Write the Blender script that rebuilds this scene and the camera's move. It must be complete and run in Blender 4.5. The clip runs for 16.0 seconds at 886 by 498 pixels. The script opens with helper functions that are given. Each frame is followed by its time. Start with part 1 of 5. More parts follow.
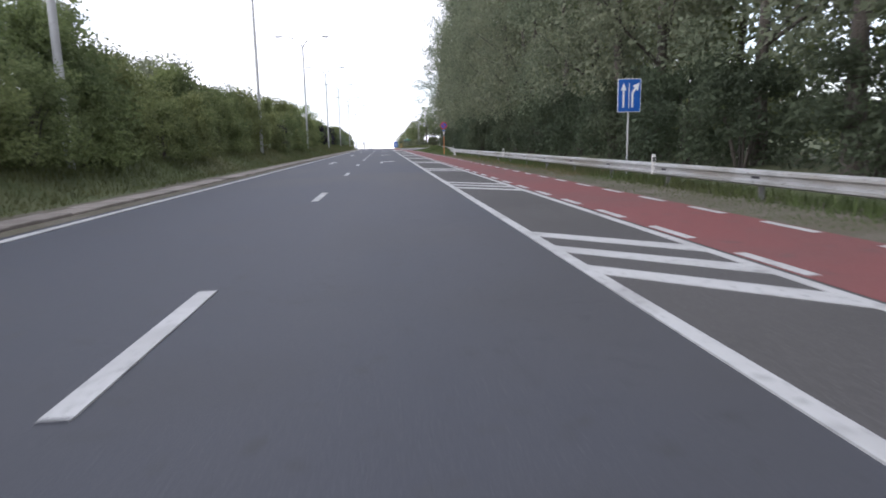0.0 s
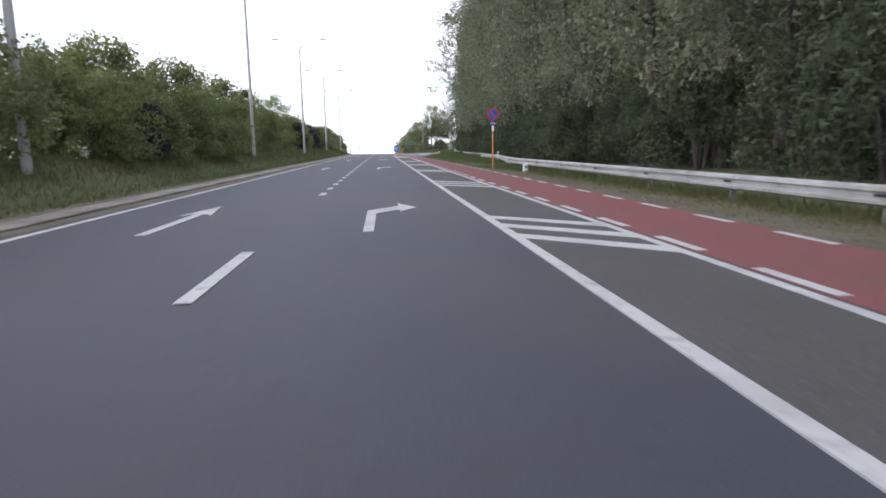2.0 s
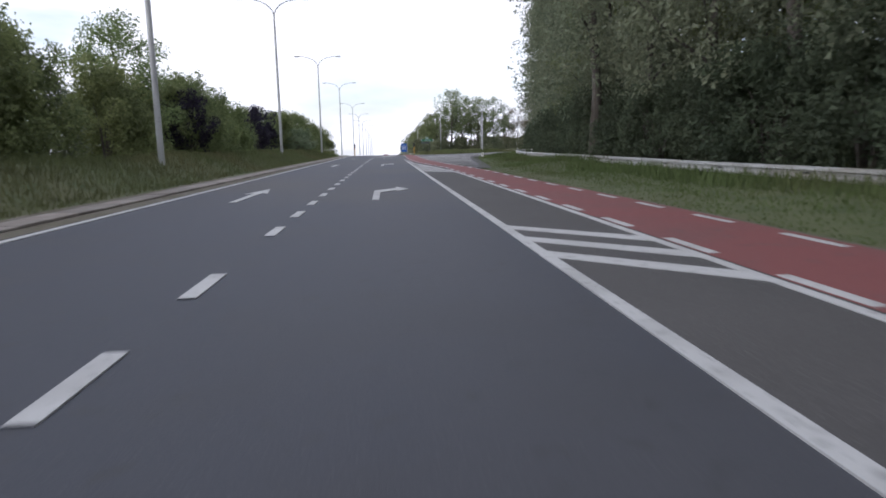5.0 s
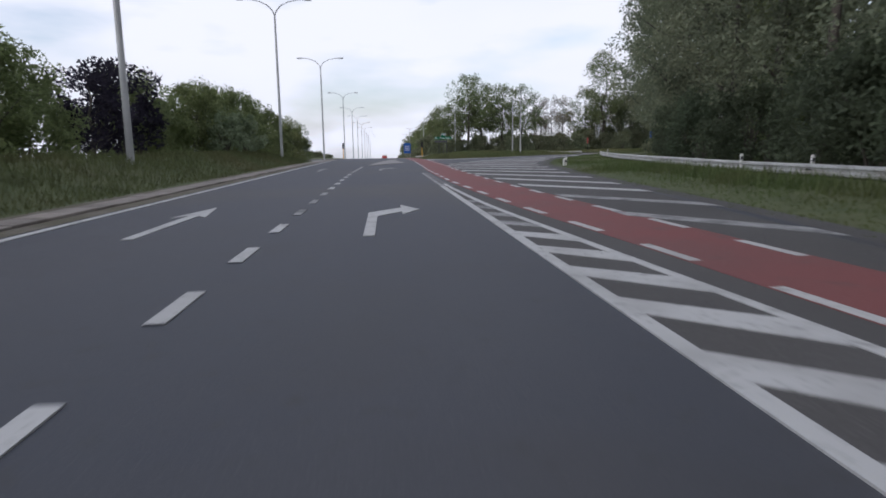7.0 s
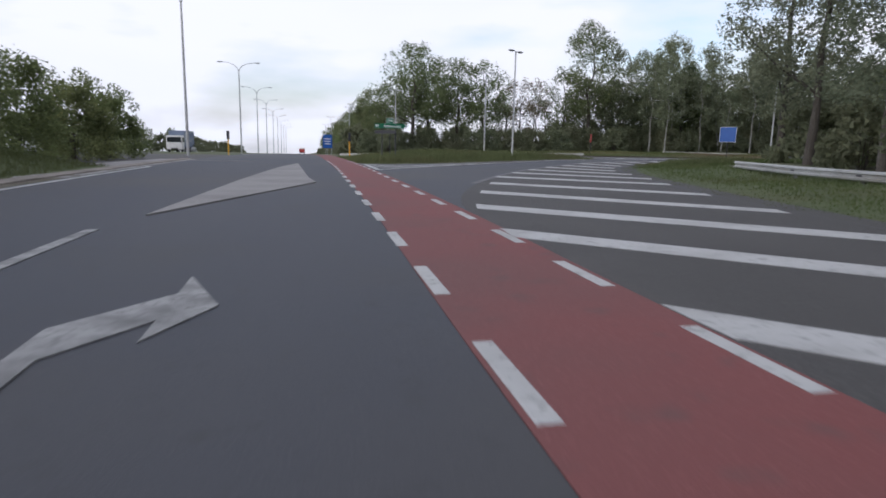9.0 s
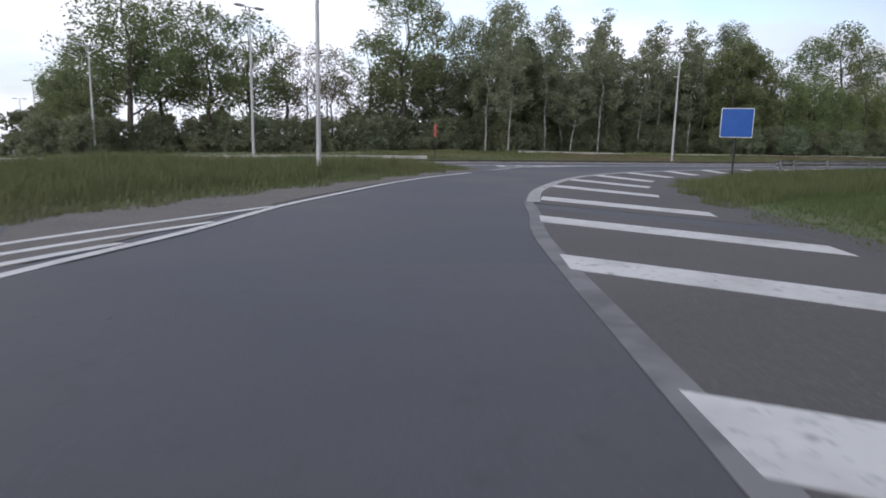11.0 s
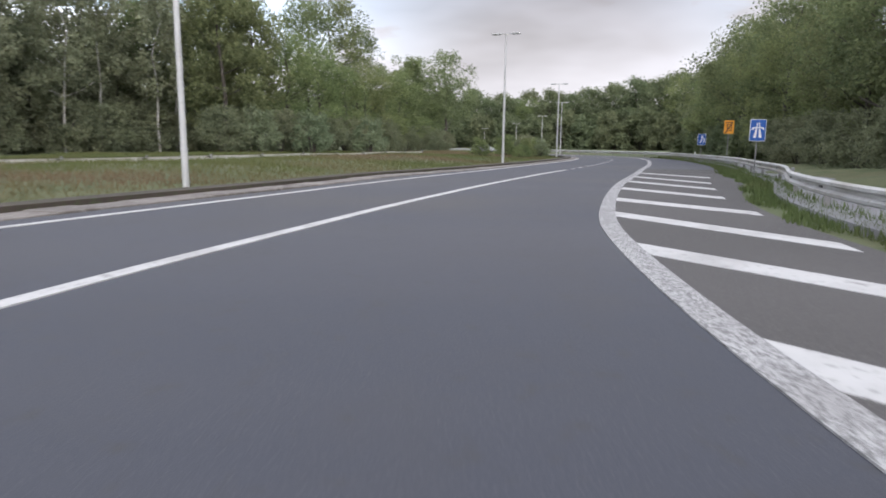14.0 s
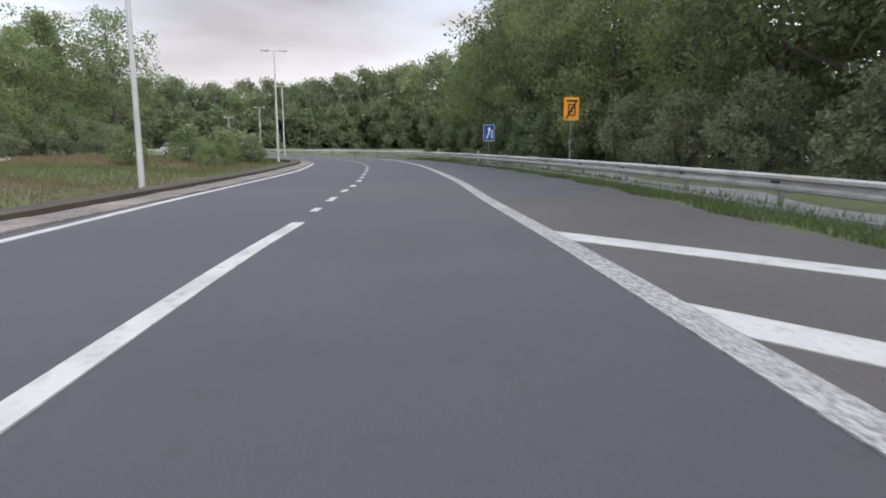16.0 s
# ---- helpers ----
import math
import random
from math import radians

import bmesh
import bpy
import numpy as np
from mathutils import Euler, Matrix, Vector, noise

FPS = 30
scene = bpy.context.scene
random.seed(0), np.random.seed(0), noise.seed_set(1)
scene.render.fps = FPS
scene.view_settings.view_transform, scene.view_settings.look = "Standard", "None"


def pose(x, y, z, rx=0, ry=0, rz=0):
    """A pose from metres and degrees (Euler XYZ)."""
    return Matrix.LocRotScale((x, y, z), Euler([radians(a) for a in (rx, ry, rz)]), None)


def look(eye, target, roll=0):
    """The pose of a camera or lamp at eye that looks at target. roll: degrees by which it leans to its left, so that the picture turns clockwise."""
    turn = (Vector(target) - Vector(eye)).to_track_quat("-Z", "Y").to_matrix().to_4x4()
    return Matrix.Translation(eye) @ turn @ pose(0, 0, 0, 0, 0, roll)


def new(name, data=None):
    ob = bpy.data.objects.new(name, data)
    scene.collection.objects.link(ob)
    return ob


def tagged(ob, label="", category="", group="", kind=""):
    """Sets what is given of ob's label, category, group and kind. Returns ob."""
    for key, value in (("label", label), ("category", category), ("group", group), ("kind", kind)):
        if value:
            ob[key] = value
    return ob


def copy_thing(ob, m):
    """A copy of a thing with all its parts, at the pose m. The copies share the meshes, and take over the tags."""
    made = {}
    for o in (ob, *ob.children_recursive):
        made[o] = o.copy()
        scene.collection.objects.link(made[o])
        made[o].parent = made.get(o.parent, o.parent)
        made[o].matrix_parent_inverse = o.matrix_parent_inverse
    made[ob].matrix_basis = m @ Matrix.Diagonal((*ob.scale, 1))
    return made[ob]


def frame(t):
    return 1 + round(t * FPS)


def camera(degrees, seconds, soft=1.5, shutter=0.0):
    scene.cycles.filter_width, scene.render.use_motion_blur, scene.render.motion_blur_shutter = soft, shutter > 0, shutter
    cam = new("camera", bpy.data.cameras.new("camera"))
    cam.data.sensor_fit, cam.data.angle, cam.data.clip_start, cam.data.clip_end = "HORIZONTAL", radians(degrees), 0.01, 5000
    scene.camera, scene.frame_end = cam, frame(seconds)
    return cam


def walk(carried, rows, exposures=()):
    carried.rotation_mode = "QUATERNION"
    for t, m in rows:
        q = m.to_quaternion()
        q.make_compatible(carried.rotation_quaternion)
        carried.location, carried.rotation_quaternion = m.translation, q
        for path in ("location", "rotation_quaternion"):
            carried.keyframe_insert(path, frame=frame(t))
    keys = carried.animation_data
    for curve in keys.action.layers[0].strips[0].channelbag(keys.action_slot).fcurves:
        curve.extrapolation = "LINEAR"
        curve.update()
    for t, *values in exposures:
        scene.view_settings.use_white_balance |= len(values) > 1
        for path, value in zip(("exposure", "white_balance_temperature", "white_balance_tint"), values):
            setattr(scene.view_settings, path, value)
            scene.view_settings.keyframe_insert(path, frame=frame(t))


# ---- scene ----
cam = camera(70.6, 16.0, soft=1.75, shutter=0.15)

# seconds, x, y, heading, pitch, lean
PATH = [
    (0, -0.593, -27.140, -5.22, -9.62, -1.11),
    (0.5, -0.558, -19.567, -5.22, -9.62, -1.25),
    (1, -0.500, -11.690, -5.21, -9.73, -1.04),
    (1.5, -0.480, -3.993, -5.12, -9.70, -1.10),
    (2, -0.489, 4.107, -5.37, -9.23, -0.87),
    (2.5, -0.435, 12.206, -5.17, -9.45, -1.22),
    (3, -0.323, 20.506, -4.96, -9.29, -1.35),
    (3.5, -0.362, 28.746, -4.97, -9.41, -1.25),
    (4, -0.398, 36.954, -4.94, -9.43, -1.14),
    (6.3, -0.456, 74.758, -5.07, -9.12, -0.88),
    (6.5, -0.457, 78.030, -5.08, -9.11, -0.86),
    (7, -0.473, 86.576, -5.15, -9.27, -0.72),
    (7.5, -0.451, 95.206, -5.47, -9.23, -0.42),
    (8, -0.398, 103.453, -6.69, -9.31, -0.01),
    (8.2, -0.269, 106.529, -7.63, -9.39, 0.15),
    (10.3, 5.145, 137.604, -24.38, -9.61, 1.74),
    (10.5, 6.195, 140.285, -26.73, -9.54, 1.53),
    (11, 8.995, 146.361, -32.43, -9.69, 1.23),
    (11.5, 12.291, 151.822, -39.03, -9.25, 0.94),
    (12, 16.254, 156.843, -45.82, -9.13, 0.85),
    (12.5, 20.255, 160.979, -53.45, -9.16, 0.81),
    (13, 24.478, 164.393, -61.98, -9.32, 0.88),
    (13.5, 29.721, 167.158, -70.71, -9.43, 0.15),
    (14, 35.441, 168.993, -79.92, -9.44, 0.64),
    (14.5, 41.035, 169.918, -89.31, -9.44, 1.02),
    (15, 46.483, 170.031, -96.51, -9.49, 0.53),
    (15.5, 52.431, 169.486, -101.57, -9.44, 0.19),
    (16, 58.451, 168.641, -104.16, -9.43, -0.01),
]
EXPOSURES = [(0.0, 0.56, 5700, 15), (1.5, 0.64, 5700, 15), (3.0, 0.44, 5700, 15), (4.0, 0.30, 5650, 15), (6.5, -0.22, 5650, 14), (7.5, -0.32, 5650, 14), (8.0, -0.28, 5650, 14), (10.5, -0.18, 5650, 14),
             (11.5, 0.26, 5650, 14), (12.5, 0.62, 5650, 15), (13.0, 0.94, 5700, 15), (13.5, 0.86, 5800, 14), (14.5, 0.72, 5950, 14), (16.0, 0.82, 5950, 14)]


def ahead(x, y, h, p):
    """A place one metre before the lens, for a heading and a pitch in degrees."""
    return (x - math.sin(radians(h)) * math.cos(radians(p)), y + math.cos(radians(h)) * math.cos(radians(p)), 1.2 + math.sin(radians(p)))


walk(cam, [(t, look((x, y, 1.2), ahead(x, y, h, p), r)) for t, x, y, h, p, r in PATH], EXPOSURES)

# world: bright overcast evening sky with a few blue gaps
SUN_EL, SUN_ROT = radians(20), radians(245)
world = bpy.data.worlds.new("sky")
scene.world = world
world.use_nodes = True
wn, wl = world.node_tree.nodes, world.node_tree.links
wn.clear()
w_out, w_bg = wn.new("ShaderNodeOutputWorld"), wn.new("ShaderNodeBackground")
w_sky = wn.new("ShaderNodeTexSky")
w_sky.sky_type, w_sky.sun_disc = "NISHITA", False
w_sky.sun_elevation, w_sky.sun_rotation = SUN_EL, SUN_ROT
w_sky.dust_density = 2.0
w_co, w_map = wn.new("ShaderNodeTexCoord"), wn.new("ShaderNodeMapping")
w_map.inputs["Scale"].default_value = (1.0, 1.0, 3.4)
w_noise, w_tone = wn.new("ShaderNodeTexNoise"), wn.new("ShaderNodeTexNoise")
w_noise.inputs["Scale"].default_value, w_noise.inputs["Detail"].default_value = 2.6, 5.0
w_tone.inputs["Scale"].default_value, w_tone.inputs["Detail"].default_value = 1.7, 4.0
w_cover, w_grey = wn.new("ShaderNodeValToRGB"), wn.new("ShaderNodeValToRGB")
w_cover.color_ramp.elements[0].position, w_cover.color_ramp.elements[1].position = 0.24, 0.50
w_grey.color_ramp.elements[0].position, w_grey.color_ramp.elements[0].color = 0.38, (11.2, 10.9, 10.9, 1)
w_grey.color_ramp.elements[1].position, w_grey.color_ramp.elements[1].color = 0.62, (12.0, 11.5, 11.1, 1)
w_mix = wn.new("ShaderNodeMix")
w_mix.data_type = "RGBA"
wl.new(w_co.outputs["Generated"], w_map.inputs["Vector"])
wl.new(w_map.outputs["Vector"], w_noise.inputs["Vector"])
wl.new(w_map.outputs["Vector"], w_tone.inputs["Vector"])
wl.new(w_noise.outputs["Fac"], w_cover.inputs["Fac"])
wl.new(w_tone.outputs["Fac"], w_grey.inputs["Fac"])
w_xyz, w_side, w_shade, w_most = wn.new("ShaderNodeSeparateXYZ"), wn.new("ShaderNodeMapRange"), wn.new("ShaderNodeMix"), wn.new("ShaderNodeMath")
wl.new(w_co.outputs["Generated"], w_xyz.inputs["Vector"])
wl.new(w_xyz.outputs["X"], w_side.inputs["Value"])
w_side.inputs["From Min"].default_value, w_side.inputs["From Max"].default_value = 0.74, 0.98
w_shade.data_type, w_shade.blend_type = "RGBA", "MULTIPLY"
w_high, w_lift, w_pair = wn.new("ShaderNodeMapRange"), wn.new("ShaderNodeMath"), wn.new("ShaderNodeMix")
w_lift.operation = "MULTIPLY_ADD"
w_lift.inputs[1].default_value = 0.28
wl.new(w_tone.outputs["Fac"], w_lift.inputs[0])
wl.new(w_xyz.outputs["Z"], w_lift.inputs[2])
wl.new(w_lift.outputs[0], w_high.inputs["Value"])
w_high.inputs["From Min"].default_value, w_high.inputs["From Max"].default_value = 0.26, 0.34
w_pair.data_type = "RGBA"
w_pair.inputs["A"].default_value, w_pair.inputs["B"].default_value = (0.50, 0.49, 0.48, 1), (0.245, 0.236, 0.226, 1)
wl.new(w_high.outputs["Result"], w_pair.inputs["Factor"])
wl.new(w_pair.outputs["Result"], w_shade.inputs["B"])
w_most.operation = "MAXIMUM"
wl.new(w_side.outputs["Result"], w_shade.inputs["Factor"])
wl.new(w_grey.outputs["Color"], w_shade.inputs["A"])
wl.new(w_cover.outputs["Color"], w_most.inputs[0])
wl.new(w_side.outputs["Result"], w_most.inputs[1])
wl.new(w_most.outputs[0], w_mix.inputs["Factor"])
w_gap = wn.new("ShaderNodeMix")
w_gap.data_type, w_gap.blend_type = "RGBA", "MULTIPLY"
w_gap.inputs["Factor"].default_value, w_gap.inputs["B"].default_value = 1.0, (2.3, 2.2, 2.1, 1)
wl.new(w_sky.outputs["Color"], w_gap.inputs["A"])
wl.new(w_gap.outputs["Result"], w_mix.inputs["A"])
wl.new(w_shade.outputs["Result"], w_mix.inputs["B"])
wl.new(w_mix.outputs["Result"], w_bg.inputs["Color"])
w_bg.inputs["Strength"].default_value = 0.1
wl.new(w_bg.outputs["Background"], w_out.inputs["Surface"])

sun = new("sun", bpy.data.lights.new("sun", "SUN"))
sun.data.energy, sun.data.angle, sun.data.color = 0.9, radians(24), (1.0, 0.94, 0.86)
sun.matrix_world = look((0, 0, 50), (-50 * math.sin(SUN_ROT) , -50 * math.cos(SUN_ROT), 50 - 50 * math.tan(SUN_EL)))


# ---- materials ----
def material(name, color, rough=0.7, metal=0.0, spots=(), bump=0.0, bump_scale=40.0, island=0.0, per_object=0.0, translucent=0.0):
    """A node material: base colour varied by noise layers (scale, other colour, low, high), per island and per object."""
    m = bpy.data.materials.new(name)
    m.use_nodes = True
    n, l = m.node_tree.nodes, m.node_tree.links
    b = n["Principled BSDF"]
    b.inputs["Roughness"].default_value, b.inputs["Metallic"].default_value = rough, metal
    b.inputs["Specular IOR Level"].default_value = 0.2 if translucent else 0.5
    geo = n.new("ShaderNodeNewGeometry")
    rgb = n.new("ShaderNodeRGB")
    rgb.outputs[0].default_value = (*color, 1)
    out = rgb.outputs[0]
    for scale, other, low, high, stretch in spots:
        mp = n.new("ShaderNodeMapping")
        mp.inputs["Scale"].default_value = stretch
        l.new(geo.outputs["Position"], mp.inputs["Vector"])
        t = n.new("ShaderNodeTexNoise")
        t.inputs["Scale"].default_value, t.inputs["Detail"].default_value = scale, 4.0
        l.new(mp.outputs["Vector"], t.inputs["Vector"])
        r = n.new("ShaderNodeMapRange")
        r.inputs["From Min"].default_value, r.inputs["From Max"].default_value = low, high
        l.new(t.outputs["Fac"], r.inputs["Value"])
        x = n.new("ShaderNodeMix")
        x.data_type = "RGBA"
        x.inputs["B"].default_value = (*other, 1)
        l.new(r.outputs["Result"], x.inputs["Factor"])
        l.new(out, x.inputs["A"])
        out = x.outputs["Result"]
    if island or per_object:
        hsv = n.new("ShaderNodeHueSaturation")
        l.new(out, hsv.inputs["Color"])
        info = n.new("ShaderNodeObjectInfo")
        v = n.new("ShaderNodeMath")
        v.operation = "MULTIPLY_ADD"
        l.new(geo.outputs["Random Per Island"] if island else info.outputs["Random"], v.inputs[0])
        v.inputs[1].default_value, v.inputs[2].default_value = 2 * (island or per_object), 1 - (island or per_object)
        l.new(v.outputs[0], hsv.inputs["Value"])
        if per_object and island:
            h = n.new("ShaderNodeMath")
            h.operation = "MULTIPLY_ADD"
            l.new(info.outputs["Random"], h.inputs[0])
            h.inputs[1].default_value, h.inputs[2].default_value = per_object, 0.5 - per_object / 2
            l.new(h.outputs[0], hsv.inputs["Hue"])
        out = hsv.outputs["Color"]
    l.new(out, b.inputs["Base Color"])
    if bump:
        t = n.new("ShaderNodeTexNoise")
        t.inputs["Scale"].default_value, t.inputs["Detail"].default_value = bump_scale, 3.0
        l.new(geo.outputs["Position"], t.inputs["Vector"])
        bp = n.new("ShaderNodeBump")
        bp.inputs["Strength"].default_value, bp.inputs["Distance"].default_value = bump, 0.02
        l.new(t.outputs["Fac"], bp.inputs["Height"])
        l.new(bp.outputs["Normal"], b.inputs["Normal"])
    if translucent:
        tr = n.new("ShaderNodeBsdfTranslucent")
        l.new(out, tr.inputs["Color"])
        ms = n.new("ShaderNodeMixShader")
        ms.inputs["Fac"].default_value = translucent
        l.new(b.outputs["BSDF"], ms.inputs[1])
        l.new(tr.outputs["BSDF"], ms.inputs[2])
        l.new(ms.outputs["Shader"], n["Material Output"].inputs["Surface"])
    return m


ONE = (1, 1, 1)
ASPHALT = material("asphalt", (0.037, 0.041, 0.054), 0.72, spots=[(0.22, (0.054, 0.055, 0.063), 0.4, 0.75, (1.2, 0.12, 1)), (60, (0.105, 0.106, 0.112), 0.55, 0.8, ONE), (0.6, (0.043, 0.044, 0.050), 0.5, 0.8, ONE), (0.09, (0.058, 0.056, 0.056), 0.48, 0.66, (1, 1, 1)), (5.0, (0.038, 0.039, 0.043), 0.58, 0.75, ONE)], bump=0.25, bump_scale=90)
ASPHALT_DUSTY = material("dusty_asphalt", (0.040, 0.044, 0.056), 0.74, spots=[(0.22, (0.056, 0.057, 0.063), 0.4, 0.75, ONE), (60, (0.105, 0.106, 0.112), 0.55, 0.8, ONE), (0.16, (0.078, 0.073, 0.068), 0.50, 0.72, ONE), (5.0, (0.040, 0.041, 0.044), 0.58, 0.75, ONE)], bump=0.25, bump_scale=90)
ASPHALT_WORN = material("worn_asphalt", (0.060, 0.057, 0.055), 0.88, spots=[(0.35, (0.074, 0.070, 0.068), 0.4, 0.7, ONE), (55, (0.17, 0.165, 0.155), 0.55, 0.8, ONE)], bump=0.3, bump_scale=80)
RED_PATH = material("red_coating", (0.180, 0.056, 0.053), 0.85, spots=[(0.35, (0.150, 0.062, 0.058), 0.42, 0.7, ONE), (45, (0.25, 0.095, 0.088), 0.55, 0.8, ONE), (2.2, (0.125, 0.064, 0.060), 0.58, 0.76, ONE)], bump=0.25, bump_scale=70)
PAINT = material("road_paint", (0.46, 0.46, 0.45), 0.75, spots=[(1.3, (0.33, 0.325, 0.315), 0.45, 0.75, ONE), (14, (0.20, 0.20, 0.195), 0.58, 0.78, ONE), (5, (0.26, 0.255, 0.25), 0.6, 0.72, (1, 1, 1))], bump=0.2, bump_scale=60)
PAINT_WORN = material("worn_road_paint", (0.31, 0.31, 0.305), 0.8, spots=[(2.2, (0.13, 0.13, 0.13), 0.42, 0.66, ONE), (18, (0.13, 0.13, 0.13), 0.52, 0.72, ONE)], bump=0.2, bump_scale=60)
PAINT_GHOST = material("ghost_road_paint", (0.145, 0.145, 0.148), 0.8, spots=[(2.0, (0.085, 0.085, 0.087), 0.42, 0.66, ONE)], bump=0.2, bump_scale=60)
RUMBLE = material("textured_road_paint", (0.40, 0.40, 0.395), 0.8, spots=[(1.0, (0.30, 0.295, 0.29), 0.4, 0.7, ONE), (38, (0.14, 0.14, 0.138), 0.46, 0.58, ONE)], bump=0.7, bump_scale=30)
CONCRETE = material("kerb_concrete", (0.25, 0.222, 0.195), 0.9, spots=[(1.2, (0.165, 0.14, 0.12), 0.4, 0.7, ONE), (25, (0.34, 0.31, 0.28), 0.55, 0.8, ONE)], bump=0.4, bump_scale=30, per_object=0.18)
GUTTER = material("stained_gutter_concrete", (0.185, 0.168, 0.150), 0.9, spots=[(0.7, (0.11, 0.098, 0.085), 0.42, 0.68, ONE), (6, (0.24, 0.225, 0.205), 0.5, 0.72, ONE), (28, (0.09, 0.082, 0.072), 0.58, 0.75, ONE)], bump=0.4, bump_scale=30, per_object=0.15)
PAVING = material("pale_paving", (0.27, 0.26, 0.25), 0.9, spots=[(0.6, (0.20, 0.19, 0.185), 0.4, 0.7, ONE), (20, (0.34, 0.33, 0.32), 0.55, 0.8, ONE)], bump=0.3, bump_scale=30)
SOIL = material("verge_soil", (0.100, 0.086, 0.058), 0.95, spots=[(0.8, (0.150, 0.132, 0.108), 0.45, 0.7, ONE), (9, (0.07, 0.085, 0.035), 0.5, 0.7, ONE), (40, (0.21, 0.18, 0.14), 0.6, 0.8, ONE)], bump=0.6, bump_scale=20)
GRAVEL = material("grey_gravel", (0.096, 0.087, 0.078), 0.95, spots=[(0.9, (0.075, 0.072, 0.068), 0.42, 0.7, ONE), (9, (0.125, 0.116, 0.105), 0.5, 0.7, ONE), (45, (0.20, 0.19, 0.175), 0.6, 0.8, ONE)], bump=0.6, bump_scale=22)
DRAIN = material("grey_drain_concrete", (0.20, 0.205, 0.21), 0.9, spots=[(0.8, (0.15, 0.15, 0.155), 0.42, 0.7, ONE), (22, (0.26, 0.26, 0.265), 0.55, 0.8, ONE)], bump=0.3, bump_scale=30)
SOIL_DARK = material("dark_soil", (0.045, 0.036, 0.028), 0.95, spots=[(0.8, (0.075, 0.06, 0.045), 0.45, 0.7, ONE), (9, (0.05, 0.06, 0.025), 0.5, 0.7, ONE)], bump=0.6, bump_scale=20)
GRASS_GROUND = material("grass_ground", (0.078, 0.098, 0.036), 0.95, spots=[(0.10, (0.095, 0.092, 0.042), 0.42, 0.7, ONE), (1.1, (0.050, 0.072, 0.022), 0.45, 0.7, ONE), (18, (0.135, 0.125, 0.060), 0.55, 0.75, ONE)], bump=0.8, bump_scale=12)
BLADE = material("grass_blade", (0.132, 0.152, 0.066), 0.8, spots=[(0.15, (0.150, 0.146, 0.070), 0.46, 0.66, ONE), (1.2, (0.092, 0.104, 0.046), 0.5, 0.7, ONE)], island=0.13, translucent=0.3)
BLADE_DRY = material("dry_grass_blade", (0.20, 0.155, 0.088), 0.85, spots=[(0.3, (0.125, 0.125, 0.058), 0.5, 0.68, ONE)], island=0.3, translucent=0.25)
BLADE_MEADOW = material("meadow_blade", (0.112, 0.134, 0.050), 0.8, spots=[(0.12, (0.150, 0.136, 0.066), 0.46, 0.68, ONE), (0.5, (0.120, 0.135, 0.050), 0.5, 0.7, ONE), (0.07, (0.165, 0.128, 0.078), 0.54, 0.66, ONE)], island=0.10, translucent=0.3)
BLADE_DEEP = material("green_grass_blade", (0.102, 0.136, 0.050), 0.8, spots=[(0.2, (0.118, 0.130, 0.055), 0.45, 0.65, ONE)], island=0.16, translucent=0.3)


def leaf(name, c, dark):
    return material(name, [v * 1.45 for v in c], 0.7, spots=[(0.45, [v * 1.3 for v in dark], 0.42, 0.70, ONE)], island=0.25, per_object=0.03, translucent=0.5)


LEAF_OAK = leaf("oak_leaf", (0.134, 0.154, 0.072), (0.096, 0.114, 0.056))
LEAF_POPLAR = leaf("poplar_leaf", (0.155, 0.172, 0.112), (0.106, 0.122, 0.082))
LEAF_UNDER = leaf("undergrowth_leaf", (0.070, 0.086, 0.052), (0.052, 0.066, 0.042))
LEAF_BANK = leaf("thicket_leaf", (0.156, 0.168, 0.102), (0.120, 0.134, 0.082))
LEAF_SHRUB = leaf("shrub_leaf", (0.142, 0.166, 0.070), (0.098, 0.120, 0.056))
LEAF_FRESH = leaf("fresh_leaf", (0.152, 0.180, 0.078), (0.112, 0.140, 0.062))
LEAF_FAR = leaf("far_wood_leaf", (0.122, 0.142, 0.076), (0.100, 0.120, 0.066))
LEAF_GREY = leaf("grey_willow_leaf", (0.165, 0.195, 0.12), (0.11, 0.14, 0.08))
LEAF_PURPLE = leaf("purple_leaf", (0.026, 0.023, 0.034), (0.019, 0.017, 0.026))
LEAF_BIRCH = leaf("birch_leaf", (0.180, 0.194, 0.122), (0.132, 0.146, 0.094))
LEAF_BROWN = leaf("sparse_leaf", (0.165, 0.135, 0.095), (0.115, 0.11, 0.07))
BLOSSOM = leaf("elder_blossom", (0.42, 0.43, 0.36), (0.16, 0.2, 0.09))
BARK = material("bark", (0.075, 0.064, 0.052), 0.95, spots=[(3, (0.12, 0.11, 0.095), 0.45, 0.7, (3, 3, 0.6)), (20, (0.04, 0.034, 0.028), 0.5, 0.7, ONE)], bump=0.8, bump_scale=14)
BIRCH = material("birch_bark", (0.36, 0.35, 0.32), 0.85, spots=[(2.5, (0.16, 0.145, 0.13), 0.52, 0.66, (1, 1, 3)), (12, (0.08, 0.07, 0.06), 0.6, 0.7, (1, 1, 4))], bump=0.4, bump_scale=18)
POLE_PAINT = material("galvanised_pole", (0.45, 0.455, 0.45), 0.55, 0.1, spots=[(0.8, (0.37, 0.37, 0.36), 0.45, 0.7, ONE), (14, (0.30, 0.29, 0.27), 0.6, 0.78, ONE)], bump=0.1)
